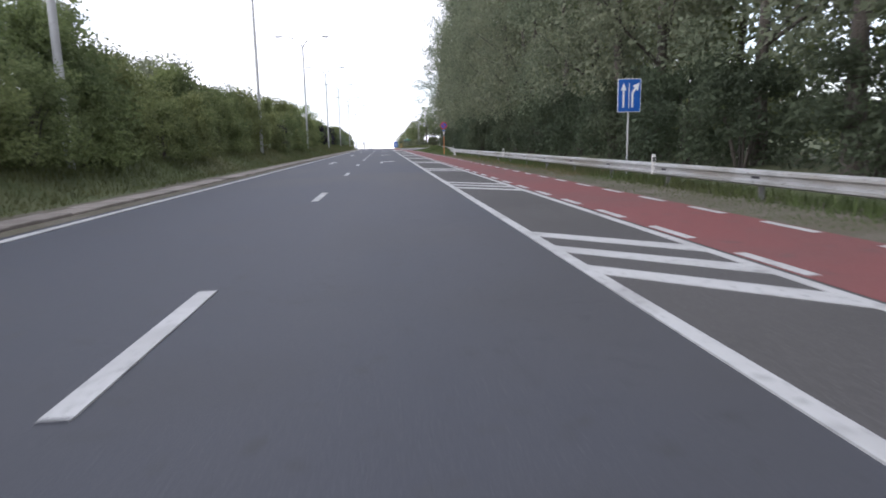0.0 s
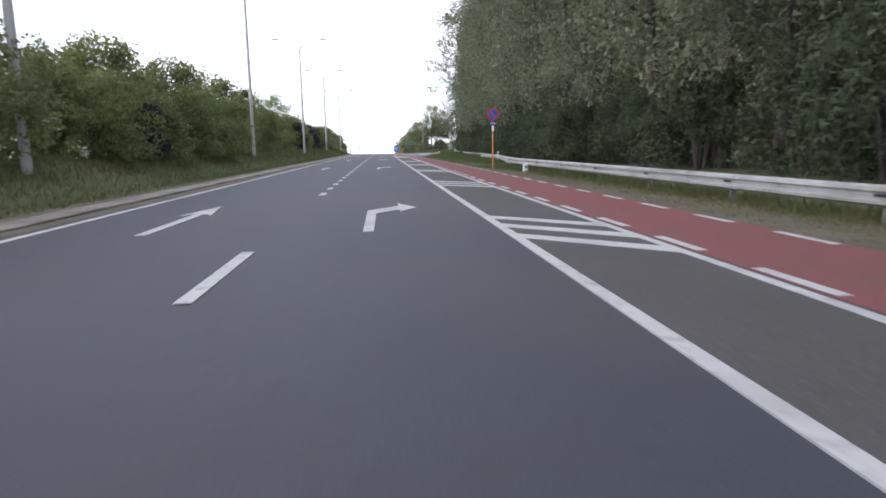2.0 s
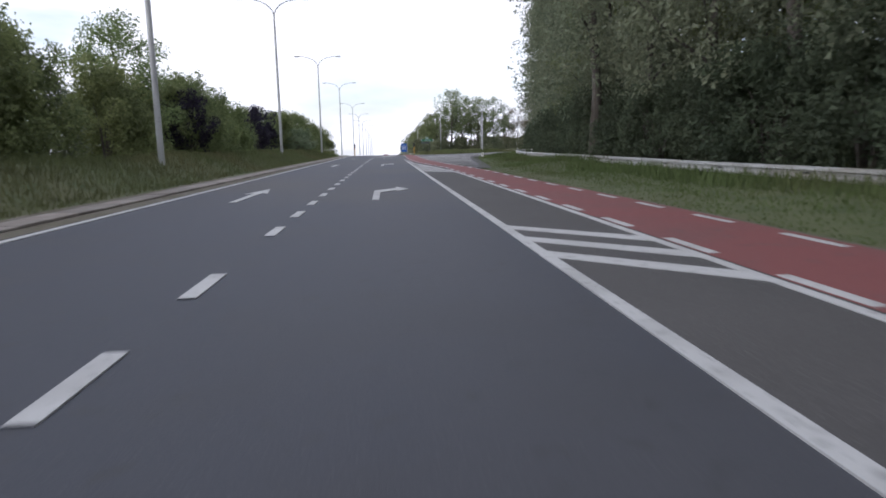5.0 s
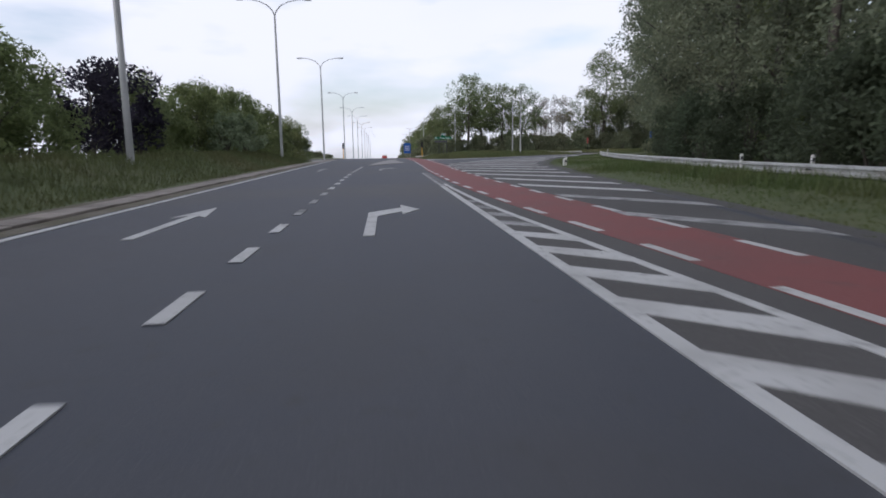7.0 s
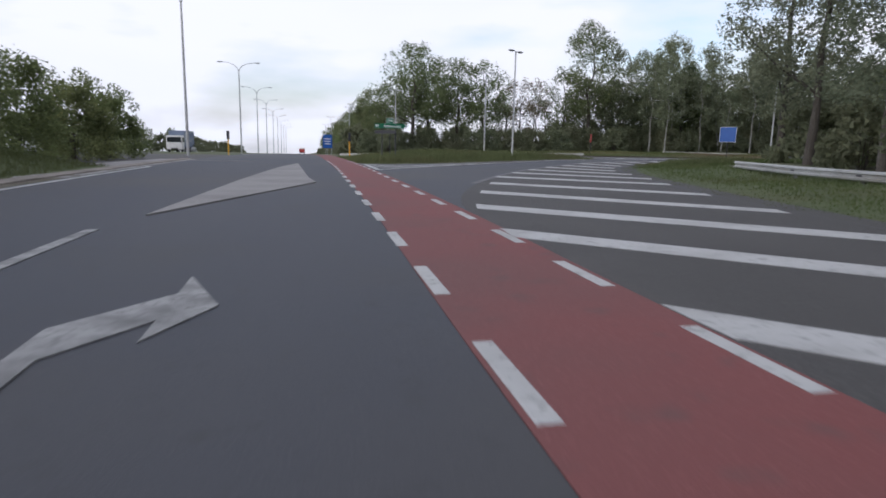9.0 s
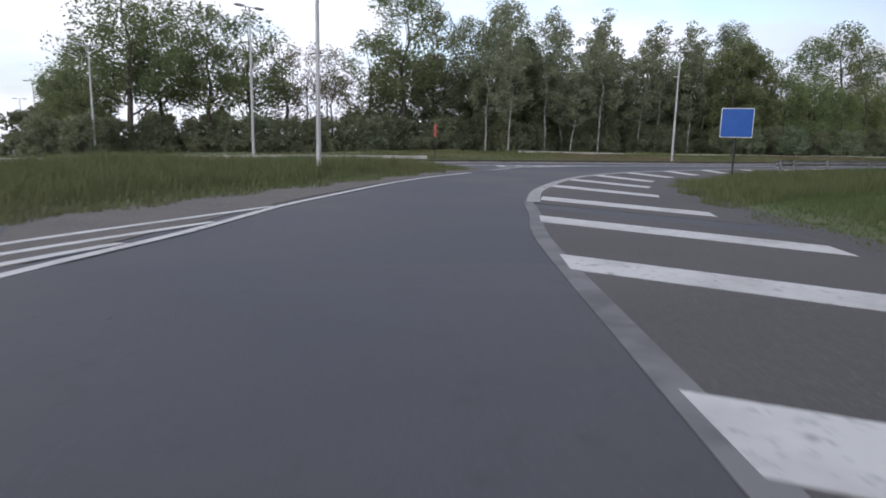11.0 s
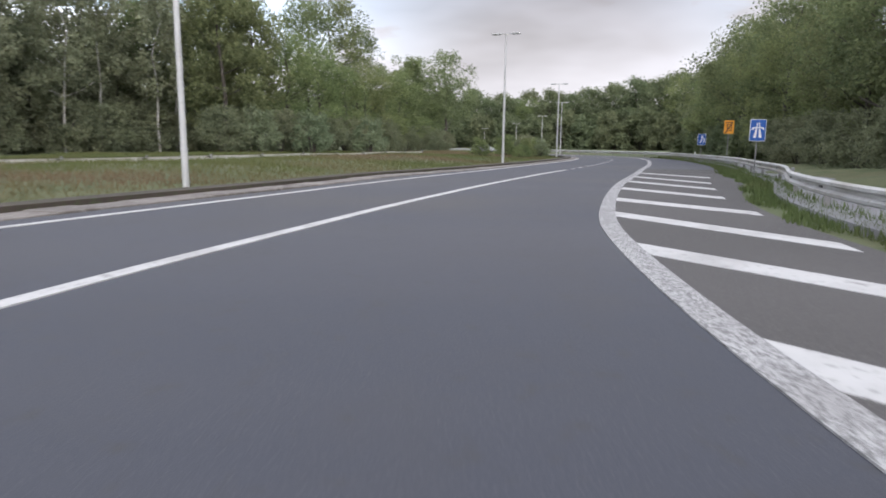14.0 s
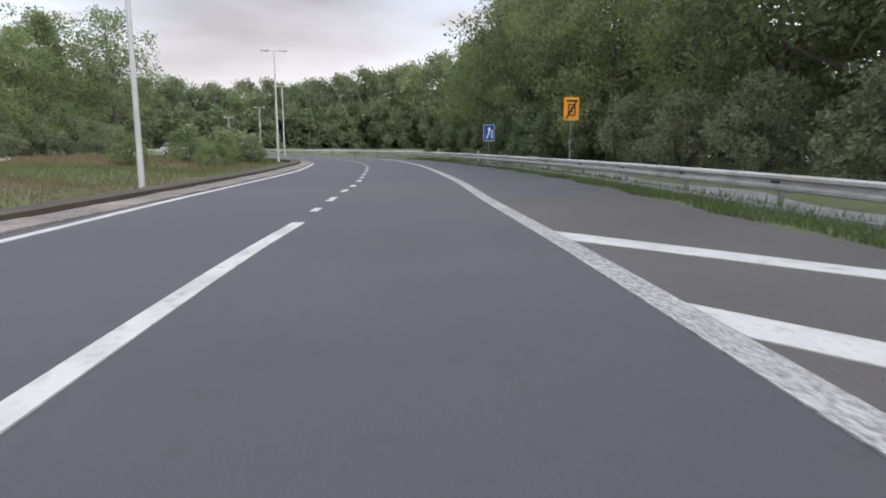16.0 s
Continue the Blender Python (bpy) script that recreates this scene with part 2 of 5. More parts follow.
RAIL_METAL = material("galvanised_rail", (0.47, 0.475, 0.47), 0.5, 0.4, spots=[(1.5, (0.34, 0.335, 0.32), 0.45, 0.70, ONE), (10, (0.20, 0.18, 0.15), 0.58, 0.78, ONE), (0.7, (0.30, 0.28, 0.24), 0.5, 0.7, (0.4, 0.4, 5))], bump=0.12)
RAIL_WHITE = material("weathered_white_rail", (0.50, 0.49, 0.46), 0.7, 0.1, spots=[(1.6, (0.33, 0.32, 0.28), 0.45, 0.7, ONE), (12, (0.20, 0.20, 0.16), 0.58, 0.76, ONE)], bump=0.15)
POST_DULL = material("dull_post", (0.24, 0.24, 0.235), 0.75, 0.2, spots=[(5, (0.11, 0.10, 0.09), 0.5, 0.75, ONE)])
DARK_METAL = material("dark_metal", (0.045, 0.045, 0.05), 0.5, 0.6, spots=[(8, (0.08, 0.08, 0.08), 0.5, 0.8, ONE)])
WHITE = material("white_plastic", (0.72, 0.71, 0.68), 0.5, spots=[(4, (0.55, 0.53, 0.48), 0.5, 0.75, ONE)])
SIGN_BLUE = material("sign_blue", (0.010, 0.085, 0.36), 0.4, spots=[(3, (0.014, 0.10, 0.39), 0.45, 0.7, ONE)])
SIGN_WHITE = material("sign_white", (0.80, 0.80, 0.80), 0.4, spots=[(4, (0.68, 0.68, 0.67), 0.5, 0.75, ONE)])
SIGN_RED = material("sign_red", (0.46, 0.025, 0.035), 0.4, spots=[(3, (0.38, 0.03, 0.04), 0.5, 0.75, ONE)])
SIGN_GREEN = material("sign_green", (0.004, 0.135, 0.060), 0.4, spots=[(3, (0.006, 0.11, 0.052), 0.45, 0.7, ONE)])
SIGN_ORANGE = material("sign_orange", (0.80, 0.33, 0.015), 0.45, spots=[(4, (0.70, 0.28, 0.02), 0.5, 0.75, ONE)])
SIGN_GREY = material("sign_grey_back", (0.085, 0.085, 0.09), 0.6, 0.3, spots=[(3, (0.06, 0.06, 0.065), 0.5, 0.75, ONE)])
BLACK = material("black_coating", (0.015, 0.015, 0.016), 0.5, spots=[(6, (0.03, 0.03, 0.03), 0.5, 0.8, ONE)])
ORANGE_POST = material("orange_band", (0.72, 0.27, 0.08), 0.55, spots=[(5, (0.5, 0.2, 0.08), 0.5, 0.75, ONE)])
RED_POST = material("red_coating_post", (0.40, 0.06, 0.05), 0.5, spots=[(5, (0.40, 0.04, 0.035), 0.5, 0.75, ONE)])
YELLOW_POST = material("yellow_post", (0.70, 0.36, 0.02), 0.5, spots=[(5, (0.55, 0.3, 0.04), 0.5, 0.75, ONE)])
LORRY_RED = material("lorry_red", (0.34, 0.035, 0.03), 0.45, spots=[(2, (0.25, 0.03, 0.028), 0.5, 0.75, ONE)])
CAR_DARK = material("dark_car_paint", (0.03, 0.033, 0.038), 0.3, 0.3, spots=[(2, (0.05, 0.05, 0.055), 0.5, 0.75, ONE)])
CAR_SILVER = material("silver_car_paint", (0.42, 0.43, 0.44), 0.32, 0.5, spots=[(2, (0.36, 0.37, 0.38), 0.5, 0.75, ONE)])
GLASS_DARK = material("tinted_glass", (0.02, 0.024, 0.028), 0.08, spots=[(2, (0.03, 0.034, 0.04), 0.5, 0.75, ONE)])
RUBBER = material("tyre_rubber", (0.02, 0.02, 0.02), 0.85, spots=[(9, (0.035, 0.035, 0.035), 0.5, 0.75, ONE)])
LENS = material("lamp_lens", (0.55, 0.56, 0.56), 0.2, spots=[(9, (0.45, 0.46, 0.46), 0.5, 0.75, ONE)])
TAIL_RED = material("tail_lamp", (0.5, 0.01, 0.01), 0.25, spots=[(9, (0.4, 0.01, 0.01), 0.5, 0.75, ONE)])
LOAD_GREY = material("blue_grey_tarpaulin", (0.16, 0.20, 0.28), 0.7, spots=[(1.5, (0.30, 0.32, 0.36), 0.5, 0.6, (0.2, 0.2, 3))])


# ---- building helpers ----
def mesh_object(name, verts, faces, mat, parent=None, label="", smooth=False):
    me = bpy.data.meshes.new(name)
    me.from_pydata([tuple(v) for v in verts], [], faces)
    me.materials.append(mat)
    if smooth:
        me.polygons.foreach_set("use_smooth", [True] * len(me.polygons))
    me.update()
    ob = new(name, me)
    if parent is not None:
        ob.parent = parent
    if label:
        ob["label"] = label
    return ob


def part(name, bm, mat, parent=None, label="", smooth=False):
    me = bpy.data.meshes.new(name)
    bm.normal_update()
    bm.to_mesh(me)
    bm.free()
    me.materials.append(mat)
    if smooth:
        me.polygons.foreach_set("use_smooth", [True] * len(me.polygons))
    ob = new(name, me)
    if parent is not None:
        ob.parent = parent
    if label:
        ob["label"] = label
    return ob


def box(bm, size, at, turn=None, bevel=0.0):
    m = Matrix.Translation(at) @ (turn or Matrix()) @ Matrix.Diagonal((*size, 1))
    made = bmesh.ops.create_cube(bm, size=1.0, matrix=m)
    if bevel:
        edges = list({e for v in made["verts"] for e in v.link_edges})
        bmesh.ops.bevel(bm, geom=edges, offset=bevel, segments=2, affect="EDGES", profile=0.5)
    return bm


def box_part(name, size, at, mat, parent=None, label="", bevel=0.0, turn=None):
    return part(name, box(bmesh.new(), size, at, turn, bevel), mat, parent, label)


def tube(points, radii, sides=10, cap=True):
    """Vertices and faces of a tube along points."""
    pts = [Vector(p) for p in points]
    verts, faces = [], []
    for i, p in enumerate(pts):
        d = (pts[min(i + 1, len(pts) - 1)] - pts[max(i - 1, 0)]).normalized()
        side = d.cross(Vector((0.13, 0.97, 0.05))).normalized() if abs(d.z) > 0.5 else d.cross(Vector((0, 0, 1))).normalized()
        up = side.cross(d)
        for k in range(sides):
            a = 2 * math.pi * k / sides
            verts.append(p + (side * math.cos(a) + up * math.sin(a)) * radii[i])
    for i in range(len(pts) - 1):
        for k in range(sides):
            a, b = i * sides + k, i * sides + (k + 1) % sides
            faces.append((a, b, b + sides, a + sides))
    if cap:
        n = len(verts)
        verts += verts[:sides] + verts[-sides:]
        faces.append(tuple(n + k for k in range(sides - 1, -1, -1)))
        faces.append(tuple(n + sides + k for k in range(sides)))
    return verts, faces


def tube_part(name, points, radii, mat, parent=None, label="", sides=10):
    v, f = tube(points, radii, sides)
    return mesh_object(name, v, f, mat, parent, label, smooth=True)


def empty(name, at=(0, 0, 0), turn=0.0):
    ob = new(name)
    ob.empty_display_size = 0.2
    ob.matrix_basis = pose(*at, 0, 0, turn)
    return ob


def resample(line, n):
    p = np.array(line, float)
    s = np.r_[0, np.cumsum(np.hypot(*np.diff(p, axis=0).T))]
    # smooth the corners a little by a cubic through the points
    t = np.linspace(0, s[-1], n)
    return np.stack([np.interp(t, s, p[:, 0]), np.interp(t, s, p[:, 1])], 1)


def smooth_line(line, step=1.0):
    """A Catmull-Rom curve through plan points, at about the given step."""
    p = [Vector((*q, 0)) for q in line]
    out = []
    for i in range(len(p) - 1):
        a, b, c, d = p[max(i - 1, 0)], p[i], p[i + 1], p[min(i + 2, len(p) - 1)]
        n = max(1, int((c - b).length / step))
        for k in range(n):
            t = k / n
            q = 0.5 * (2 * b + (c - a) * t + (2 * a - 5 * b + 4 * c - d) * t * t + (3 * b - a - 3 * c + d) * t ** 3)
            out.append((q.x, q.y))
    out.append((p[-1].x, p[-1].y))
    return out


def dip(x, y):
    """How far the land falls away beyond the crest of the main road."""
    u = np.clip((np.asarray(y, float) - 125) / 90, 0, None)
    fall = np.where(u < 1, 0.99 * u * u, 0.99 * (2 * u - 1))
    reach = 20 + 2.6 * np.clip(np.asarray(y, float) - 185, 0, 100)
    return -fall * np.clip((reach - np.asarray(x, float)) / (reach - 6), 0, 1)


def drop(q):
    return float(dip(q[0], q[1]))


def ribbon(name, left, right, z, mat, parent=None, label="", n=60, depth=0.14):
    """A slab between two plan lines, with side walls."""
    a, b = resample(smooth_line(left, 0.8), n), resample(smooth_line(right, 0.8), n)
    verts = [(*q, z + drop(q)) for q in a] + [(*q, z + drop(q)) for q in b] + [(*q, z - depth + drop(q)) for q in a] + [(*q, z - depth + drop(q)) for q in b]
    faces = []
    for i in range(n - 1):
        faces.append((i, n + i, n + i + 1, i + 1))
        faces.append((2 * n + i, i, i + 1, 2 * n + i + 1))
        faces.append((n + i, 3 * n + i, 3 * n + i + 1, n + i + 1))
    faces += [(0, 2 * n, 3 * n, n), (n - 1, 2 * n - 1, 4 * n - 1, 3 * n - 1)]
    ob = mesh_object(name, verts, faces, mat, parent, label)
    bm = bmesh.new()
    bm.from_mesh(ob.data)
    bmesh.ops.recalc_face_normals(bm, faces=bm.faces)
    up = sum(f.normal.z for f in bm.faces if abs(f.normal.z) > 0.9)
    if up < 0:
        bmesh.ops.reverse_faces(bm, faces=bm.faces)
    bm.to_mesh(ob.data)
    bm.free()
    return ob


MARK = 0.012


def band(name, line, width, mat, parent, label="", step=0.7, z=MARK, left=0.5):
    """A painted line of some width along plan points; left: which share of the width lies to the left."""
    pts = smooth_line(line, step) if len(line) > 2 else [tuple(q) for q in line]
    p = np.array(pts, float)
    if len(p) == 2 and np.hypot(*(p[1] - p[0])) > 12:
        p = resample(p, int(np.hypot(*(p[1] - p[0])) / 4))
    d = np.gradient(p, axis=0)
    d /= np.hypot(*d.T)[:, None]
    nrm = np.stack([-d[:, 1], d[:, 0]], 1)
    a, b = p + nrm * width * left, p - nrm * width * (1 - left)
    n = len(p)
    verts = [(*q, z + drop(q)) for q in a] + [(*q, z + drop(q)) for q in b] + [(*q, drop(q)) for q in a] + [(*q, drop(q)) for q in b]
    faces = [(i, n + i, n + i + 1, i + 1) for i in range(n - 1)]
    faces += [(2 * n + i, i, i + 1, 2 * n + i + 1) for i in range(n - 1)] + [(n + i, 3 * n + i, 3 * n + i + 1, n + i + 1) for i in range(n - 1)]
    return mesh_object(name, verts, faces, mat, parent, label)


def patch(name, corners, mat, parent, label="", z=MARK):
    n = len(corners)
    verts = [(*c, z + drop(c)) for c in corners] + [(*c, drop(c)) for c in corners]
    faces = [tuple(range(n))] + [(i, i + n, (i + 1) % n + n, (i + 1) % n) for i in range(n)]
    ob = mesh_object(name, verts, faces, mat, parent, label)
    bm = bmesh.new()
    bm.from_mesh(ob.data)
    bmesh.ops.recalc_face_normals(bm, faces=bm.faces)
    top = max(bm.faces, key=lambda f: sum(v.co.z for v in f.verts) / len(f.verts))
    if top.normal.z < 0:
        bmesh.ops.reverse_faces(bm, faces=bm.faces)
    bm.to_mesh(ob.data)
    bm.free()
    return ob


# ---- roads ----
RED_LEFT = [(2.98, -90), (2.98, 50), (2.95, 75), (2.85, 88), (2.70, 91), (2.50, 94.2), (2.33, 96.2), (2.05, 100), (1.72, 109), (1.70, 120), (2.15, 150), (2.15, 260), (2.15, 700)]
RED_RIGHT = [(4.86, -90), (4.90, 50), (4.60, 75), (4.50, 85), (4.02, 93), (3.86, 97), (3.68, 100), (3.42, 109), (3.38, 120), (3.76, 148), (3.76, 260), (3.76, 700)]
main_road = tagged(ribbon("road", [(-6.34, -90), (-6.34, 300), (-6.34, 700)], [(q[0] + 0.5, q[1]) for q in RED_LEFT], 0.0, ASPHALT, n=240), "dark grey asphalt carriageway with white lane lines", "road", kind="structure")
bike_path = tagged(ribbon("bicycle_path", RED_LEFT, RED_RIGHT, 0.008, RED_PATH, n=500), "red-coated bicycle path beside the carriageway", "bicycle path", kind="structure")
exit_road = tagged(ribbon("road", [(3.4, 88), (3.3, 93), (3.0, 100), (2.8, 109), (2.8, 120), (3.1, 148), (3.3, 154.6)],
                          [(4.6, 88), (5.75, 96), (6.7, 105), (7.8, 114.7), (8.5, 118.5), (9.5, 126), (11.1, 133), (13.1, 139.5), (14.4, 143.5), (15.9, 147)], 0.0, ASPHALT, n=70),
                   "dark asphalt apron of the exit with white hatching", "road", kind="structure")
ISLAND_S = [(3.78, 154.6), (8.5, 157.0), (12.8, 160.6), (15.2, 162.3), (19.0, 164.9), (22.5, 167.6), (24.1, 168.8), (26.2, 170.5)]
ramp_road = tagged(ribbon("road", ISLAND_S, [(15.9, 147), (17.7, 150.4), (19.9, 153.6), (22.5, 156.5), (25.2, 159.0), (27.8, 160.8), (31.1, 162.5), (35.4, 164.0)], 0.0, ASPHALT_DUSTY, n=60),
                   "dark asphalt slip road curving off the main road", "road", kind="structure")
tagged(ribbon("road", [(26.2, 170.5), (27.0, 174.8), (27.5, 179.2)], [(35.4, 164.0), (35.41, 164.02), (35.42, 164.04)], 0.0, ASPHALT_DUSTY, n=8),
                    "asphalt where two slip roads merge", "road", kind="structure")
NORTH = [(27.5, 179.2), (32, 179.2), (38, 178.6), (46, 177.6), (52, 176.6), (58, 175.8), (65, 174.0), (70, 172.8), (86, 169.6), (101, 167.6), (108, 168.2), (114, 170.2), (120, 173.8), (128, 181), (136, 191), (142, 200)]
SOUTH = [(35.42, 164.04), (40, 164.9), (46.5, 165.1), (52, 164.4), (57, 163.0), (61, 162.2), (66, 161.6), (73, 160.1), (80, 158.9), (90, 157.9), (100, 157.4), (110, 157.9), (120, 160.9), (130, 166.9), (140, 176), (150, 189), (154, 198)]
merge_road = tagged(ribbon("road", NORTH, SOUTH, 0.0, ASPHALT, n=120), "grey asphalt motorway slip road with two lanes", "road", kind="structure")
tagged(ribbon("road", [(27.5, 179.2), (20, 180.5), (10, 184), (3.76, 188)], [(27.0, 174.8), (20, 176.2), (10, 179.3), (3.76, 182.5)], 0.0, ASPHALT, n=24),
                   "asphalt arm that joins the slip road", "road", kind="structure")
tagged(ribbon("road", [(-24.0, -90), (-24.0, 300), (-24.0, 700)], [(-16.5, -90), (-16.5, 300), (-16.5, 700)], 0.0, ASPHALT, n=40),
                  "opposite carriageway behind the planted median", "road", kind="structure")
tagged(ribbon("road", [(-16.5, 146), (-16.5, 168), (-16.5, 190)], [(-6.0, 150), (-6.0, 168), (-6.0, 186)], 0.0, ASPHALT_WORN, n=12), "asphalt opening through the median at the junction", "road", kind="structure")

ribbon("hatched_margin", [(1.27, -90), (1.27, 20), (1.27, 106)], [(x + 0.02, y) for x, y in RED_LEFT[:8]] + [(1.84, 106)], 0.004, ASPHALT_WORN, main_road, "older brownish asphalt below the hatching", n=160, depth=0.03)
ribbon("dirt_strip", [(-6.33, -85), (-6.33, 148)], [(-5.90, -85), (-5.98, 20), (-5.88, 60), (-5.98, 148)], 0.004, SOIL, main_road, "brown dirt along the kerb", n=60, depth=0.02)
# main carriageway: edge line, lane dashes, hatched strip
band("edge_line", [(-5.72, -85), (-5.72, 148)], 0.15, PAINT, main_road)
band("edge_line", [(-5.72, 190), (-5.72, 600)], 0.15, PAINT, main_road)
for y in (-57.0, -46.0, -35.2, -24.35, -13.5, -2.4, 9.1):
    band("lane_dash", [(-2.1, y), (-2.1, y + 2.5)], 0.15, PAINT, main_road)
for y in [20.63 + 2.372 * k for k in range(17)] + [62.26 + 2.39 * k for k in range(23)]:
    band("lane_dash", [(-2.1, y), (-2.1, y + 1.0)], 0.15, PAINT_WORN if 96 < y < 104 else PAINT, main_road)
band("lane_line", [(-2.1, 117.2), (-2.0, 122), (-1.9, 127.5)], 0.15, PAINT_WORN, main_road)
band("hatch_line", [(1.27, -85), (1.27, 106.0)], 0.135, PAINT, main_road, z=0.013)
band("hatch_line", [(1.27, 106.0), (1.27, 115.8)], 0.135, PAINT_WORN, main_road, z=0.013)
band("hatch_line", [(2.85, -85), (2.85, 40), (2.86, 60), (2.82, 78), (2.72, 84.5), (2.58, 86.5), (2.47, 88), (2.30, 90.3), (2.12, 92.5), (1.93, 95), (1.70, 98), (1.57, 100.5), (1.47, 104.5), (1.44, 107)], 0.115, PAINT, main_road, z=0.013)
band("old_hatch_line", [(1.50, 106.8), (1.46, 110), (1.44, 116)], 0.14, PAINT_GHOST, main_road, z=0.008)
for y0 in (-54.0, -42.4, -30.8, -18.85, -7.6, 3.6, 15.05, 26.9, 39.1, 51.0, 62.8):
    for j in range(3):
        y = y0 - 0.15 - 1.17 * j
        patch("hatch_stripe", [(1.32, y), (2.80, y - 1.42), (2.80, y - 1.88), (1.32, y - 0.42)], PAINT, main_road)
for k in range(13):
    y = 84.61 + 1.33 * k
    right = float(np.interp(y - 1.0, [82, 84.5, 86.5, 88, 90.3, 92.5, 95, 98, 100.5, 104.5], [2.72, 2.68, 2.54, 2.43, 2.26, 2.08, 1.89, 1.66, 1.53, 1.44]))
    patch("hatch_stripe", [(1.33, y), (right, y - 0.84 * (right - 1.33)), (right, y - 0.58 - 0.84 * (right - 1.33)), (1.33, y - 0.5)], PAINT if k < 9 else PAINT_WORN, main_road)

# bicycle path: broken edge marks
def x_on(line, y):
    return float(np.interp(y, [q[1] for q in line], [q[0] for q in line]))


for k in range(-26, 90):
    y = float(np.interp(k, [-26, 0, 11, 18, 29, 47, 54, 57, 90], [-79.0, -22.17, 1.89, 17.43, 41.2, 83.09, 99.83, 107.0, 184.5]))
    if y > 162:
        break
    band("edge_mark", [(x_on(RED_LEFT, y) + 0.10, y), (x_on(RED_LEFT, y + 1.15) + 0.10, y + 1.15)], 0.13, PAINT, bike_path)
    band("edge_mark", [(x_on(RED_RIGHT, y) - 0.10, y + 0.1), (x_on(RED_RIGHT, y + 1.15) - 0.10, y + 1.25)], 0.13, PAINT, bike_path)


# left- and right-turn arrows
def arrow_right(x, y, mat):
    patch("turn_arrow", [(x - 0.02, y), (x + 0.14, y), (x + 0.15, y + 2.5), (x + 0.60, y + 3.2), (x + 0.60, y + 2.75), (x + 0.95, y + 3.55), (x + 0.60, y + 4.6), (x + 0.60, y + 3.95), (x - 0.02, y + 3.1)], mat, main_road)


def arrow_ahead(x, y, mat):
    patch("straight_arrow", [(x - 0.08, y), (x + 0.08, y), (x + 0.10, y + 3.0), (x + 0.30, y + 2.7), (x + 0.02, y + 4.6), (x - 0.30, y + 2.7), (x - 0.08, y + 3.0)], mat, main_road)


for y, worn in ((13.2, 0), (40.85, 0), (68.0, 0), (95.15, 1), (119.8, 1)):
    arrow_right(-0.78, y, PAINT_WORN if worn and y > 110 else PAINT)
    arrow_ahead(-4.0, y + 0.2, PAINT_WORN if y > 110 else PAINT)

# splitter island of the junction
patch("splitter_island", [(-1.6, 129.0), (1.1, 137.2), (0.9, 139.5), (0.4, 154.5), (-0.4, 148.0), (-1.1, 138.0)], PAVING, main_road, "pale paved splitter island", z=0.03)
band("stop_line", [(-5.6, 158.0), (-2.2, 158.0)], 0.4, PAINT_WORN, main_road)
apron = tagged(ribbon("paved_apron", [(-9.6, 139), (-9.0, 150), (-8.2, 162)], [(-6.0, 139), (-6.0, 150), (-6.0, 162)], 0.004, PAVING, n=12), "pale concrete paving at the median's end", "pavement", kind="structure")

# exit hatching, from the bicycle path round the bend; each stripe from its outer to its inner end
STRIPES = [((3.62, 97.7), (5.5, 94.9)), ((3.72, 101.9), (6.0, 98.9)), ((3.70, 106.3), (6.3, 102.9)), ((3.60, 110.4), (6.75, 106.2)),
           ((3.48, 114.6), (7.2, 110.2)), ((3.42, 118.9), (7.6, 114.5)), ((3.45, 122.9), (8.1, 118.1)), ((3.50, 127.2), (8.7, 121.9)),
           ((4.1, 130.7), (9.2, 125.8)), ((5.2, 134.1), (9.9, 129.3)), ((6.5, 137.6), (11.0, 133.2)), ((7.9, 141.4), (12.4, 137.2)),
           ((9.7, 144.8), (13.6, 140.3)), ((11.6, 148.1), (14.6, 143.6)),
           ((13.8, 151.4), (15.6, 147.0)), ((16.2, 154.6), (17.4, 150.4)), ((18.8, 157.5), (19.5, 153.6)), ((21.9, 160.5), (21.9, 156.7)),
           ((24.9, 162.8), (24.4, 159.0)), ((28.3, 164.8), (27.05, 161.0)), ((31.8, 166.1), (30.3, 162.7)), ((35.7, 167.1), (33.4, 163.8)),
           ((39.6, 167.7), (36.9, 164.7)), ((43.6, 168.0), (40.6, 165.2)), ((47.5, 167.9), (44.2, 165.35)), ((50.9, 167.6), (48.2, 165.2)),
           ((54.9, 167.0), (51.9, 164.9)), ((58.9, 166.4), (55.3, 164.3)), ((62.5, 165.7), (58.5, 163.7)), ((66.5, 165.0), (62.66, 162.8))]
for i, (a, b) in enumerate(STRIPES):
    a, b = Vector(a), Vector(b)
    # the mark runs back along the road: its lower edge lies nearer to where the traffic comes from
    nxt = Vector(STRIPES[min(i + 1, len(STRIPES) - 1)][0]) - Vector(STRIPES[max(i - 1, 0)][0])
    back = -nxt.normalized() * 0.85
    if 9 <= i <= 14:
        a, b = a + (a - b).normalized() * 0.04 - back * 0.2, b - back * 0.2
    wide = 1.0 if i < 9 else 0.85
    patch("hatch_stripe", [a, b, b + back * wide, a + back], PAINT if i not in (0, 1) else PAINT_WORN, exit_road if i < 14 else ramp_road if i < 22 else merge_road)

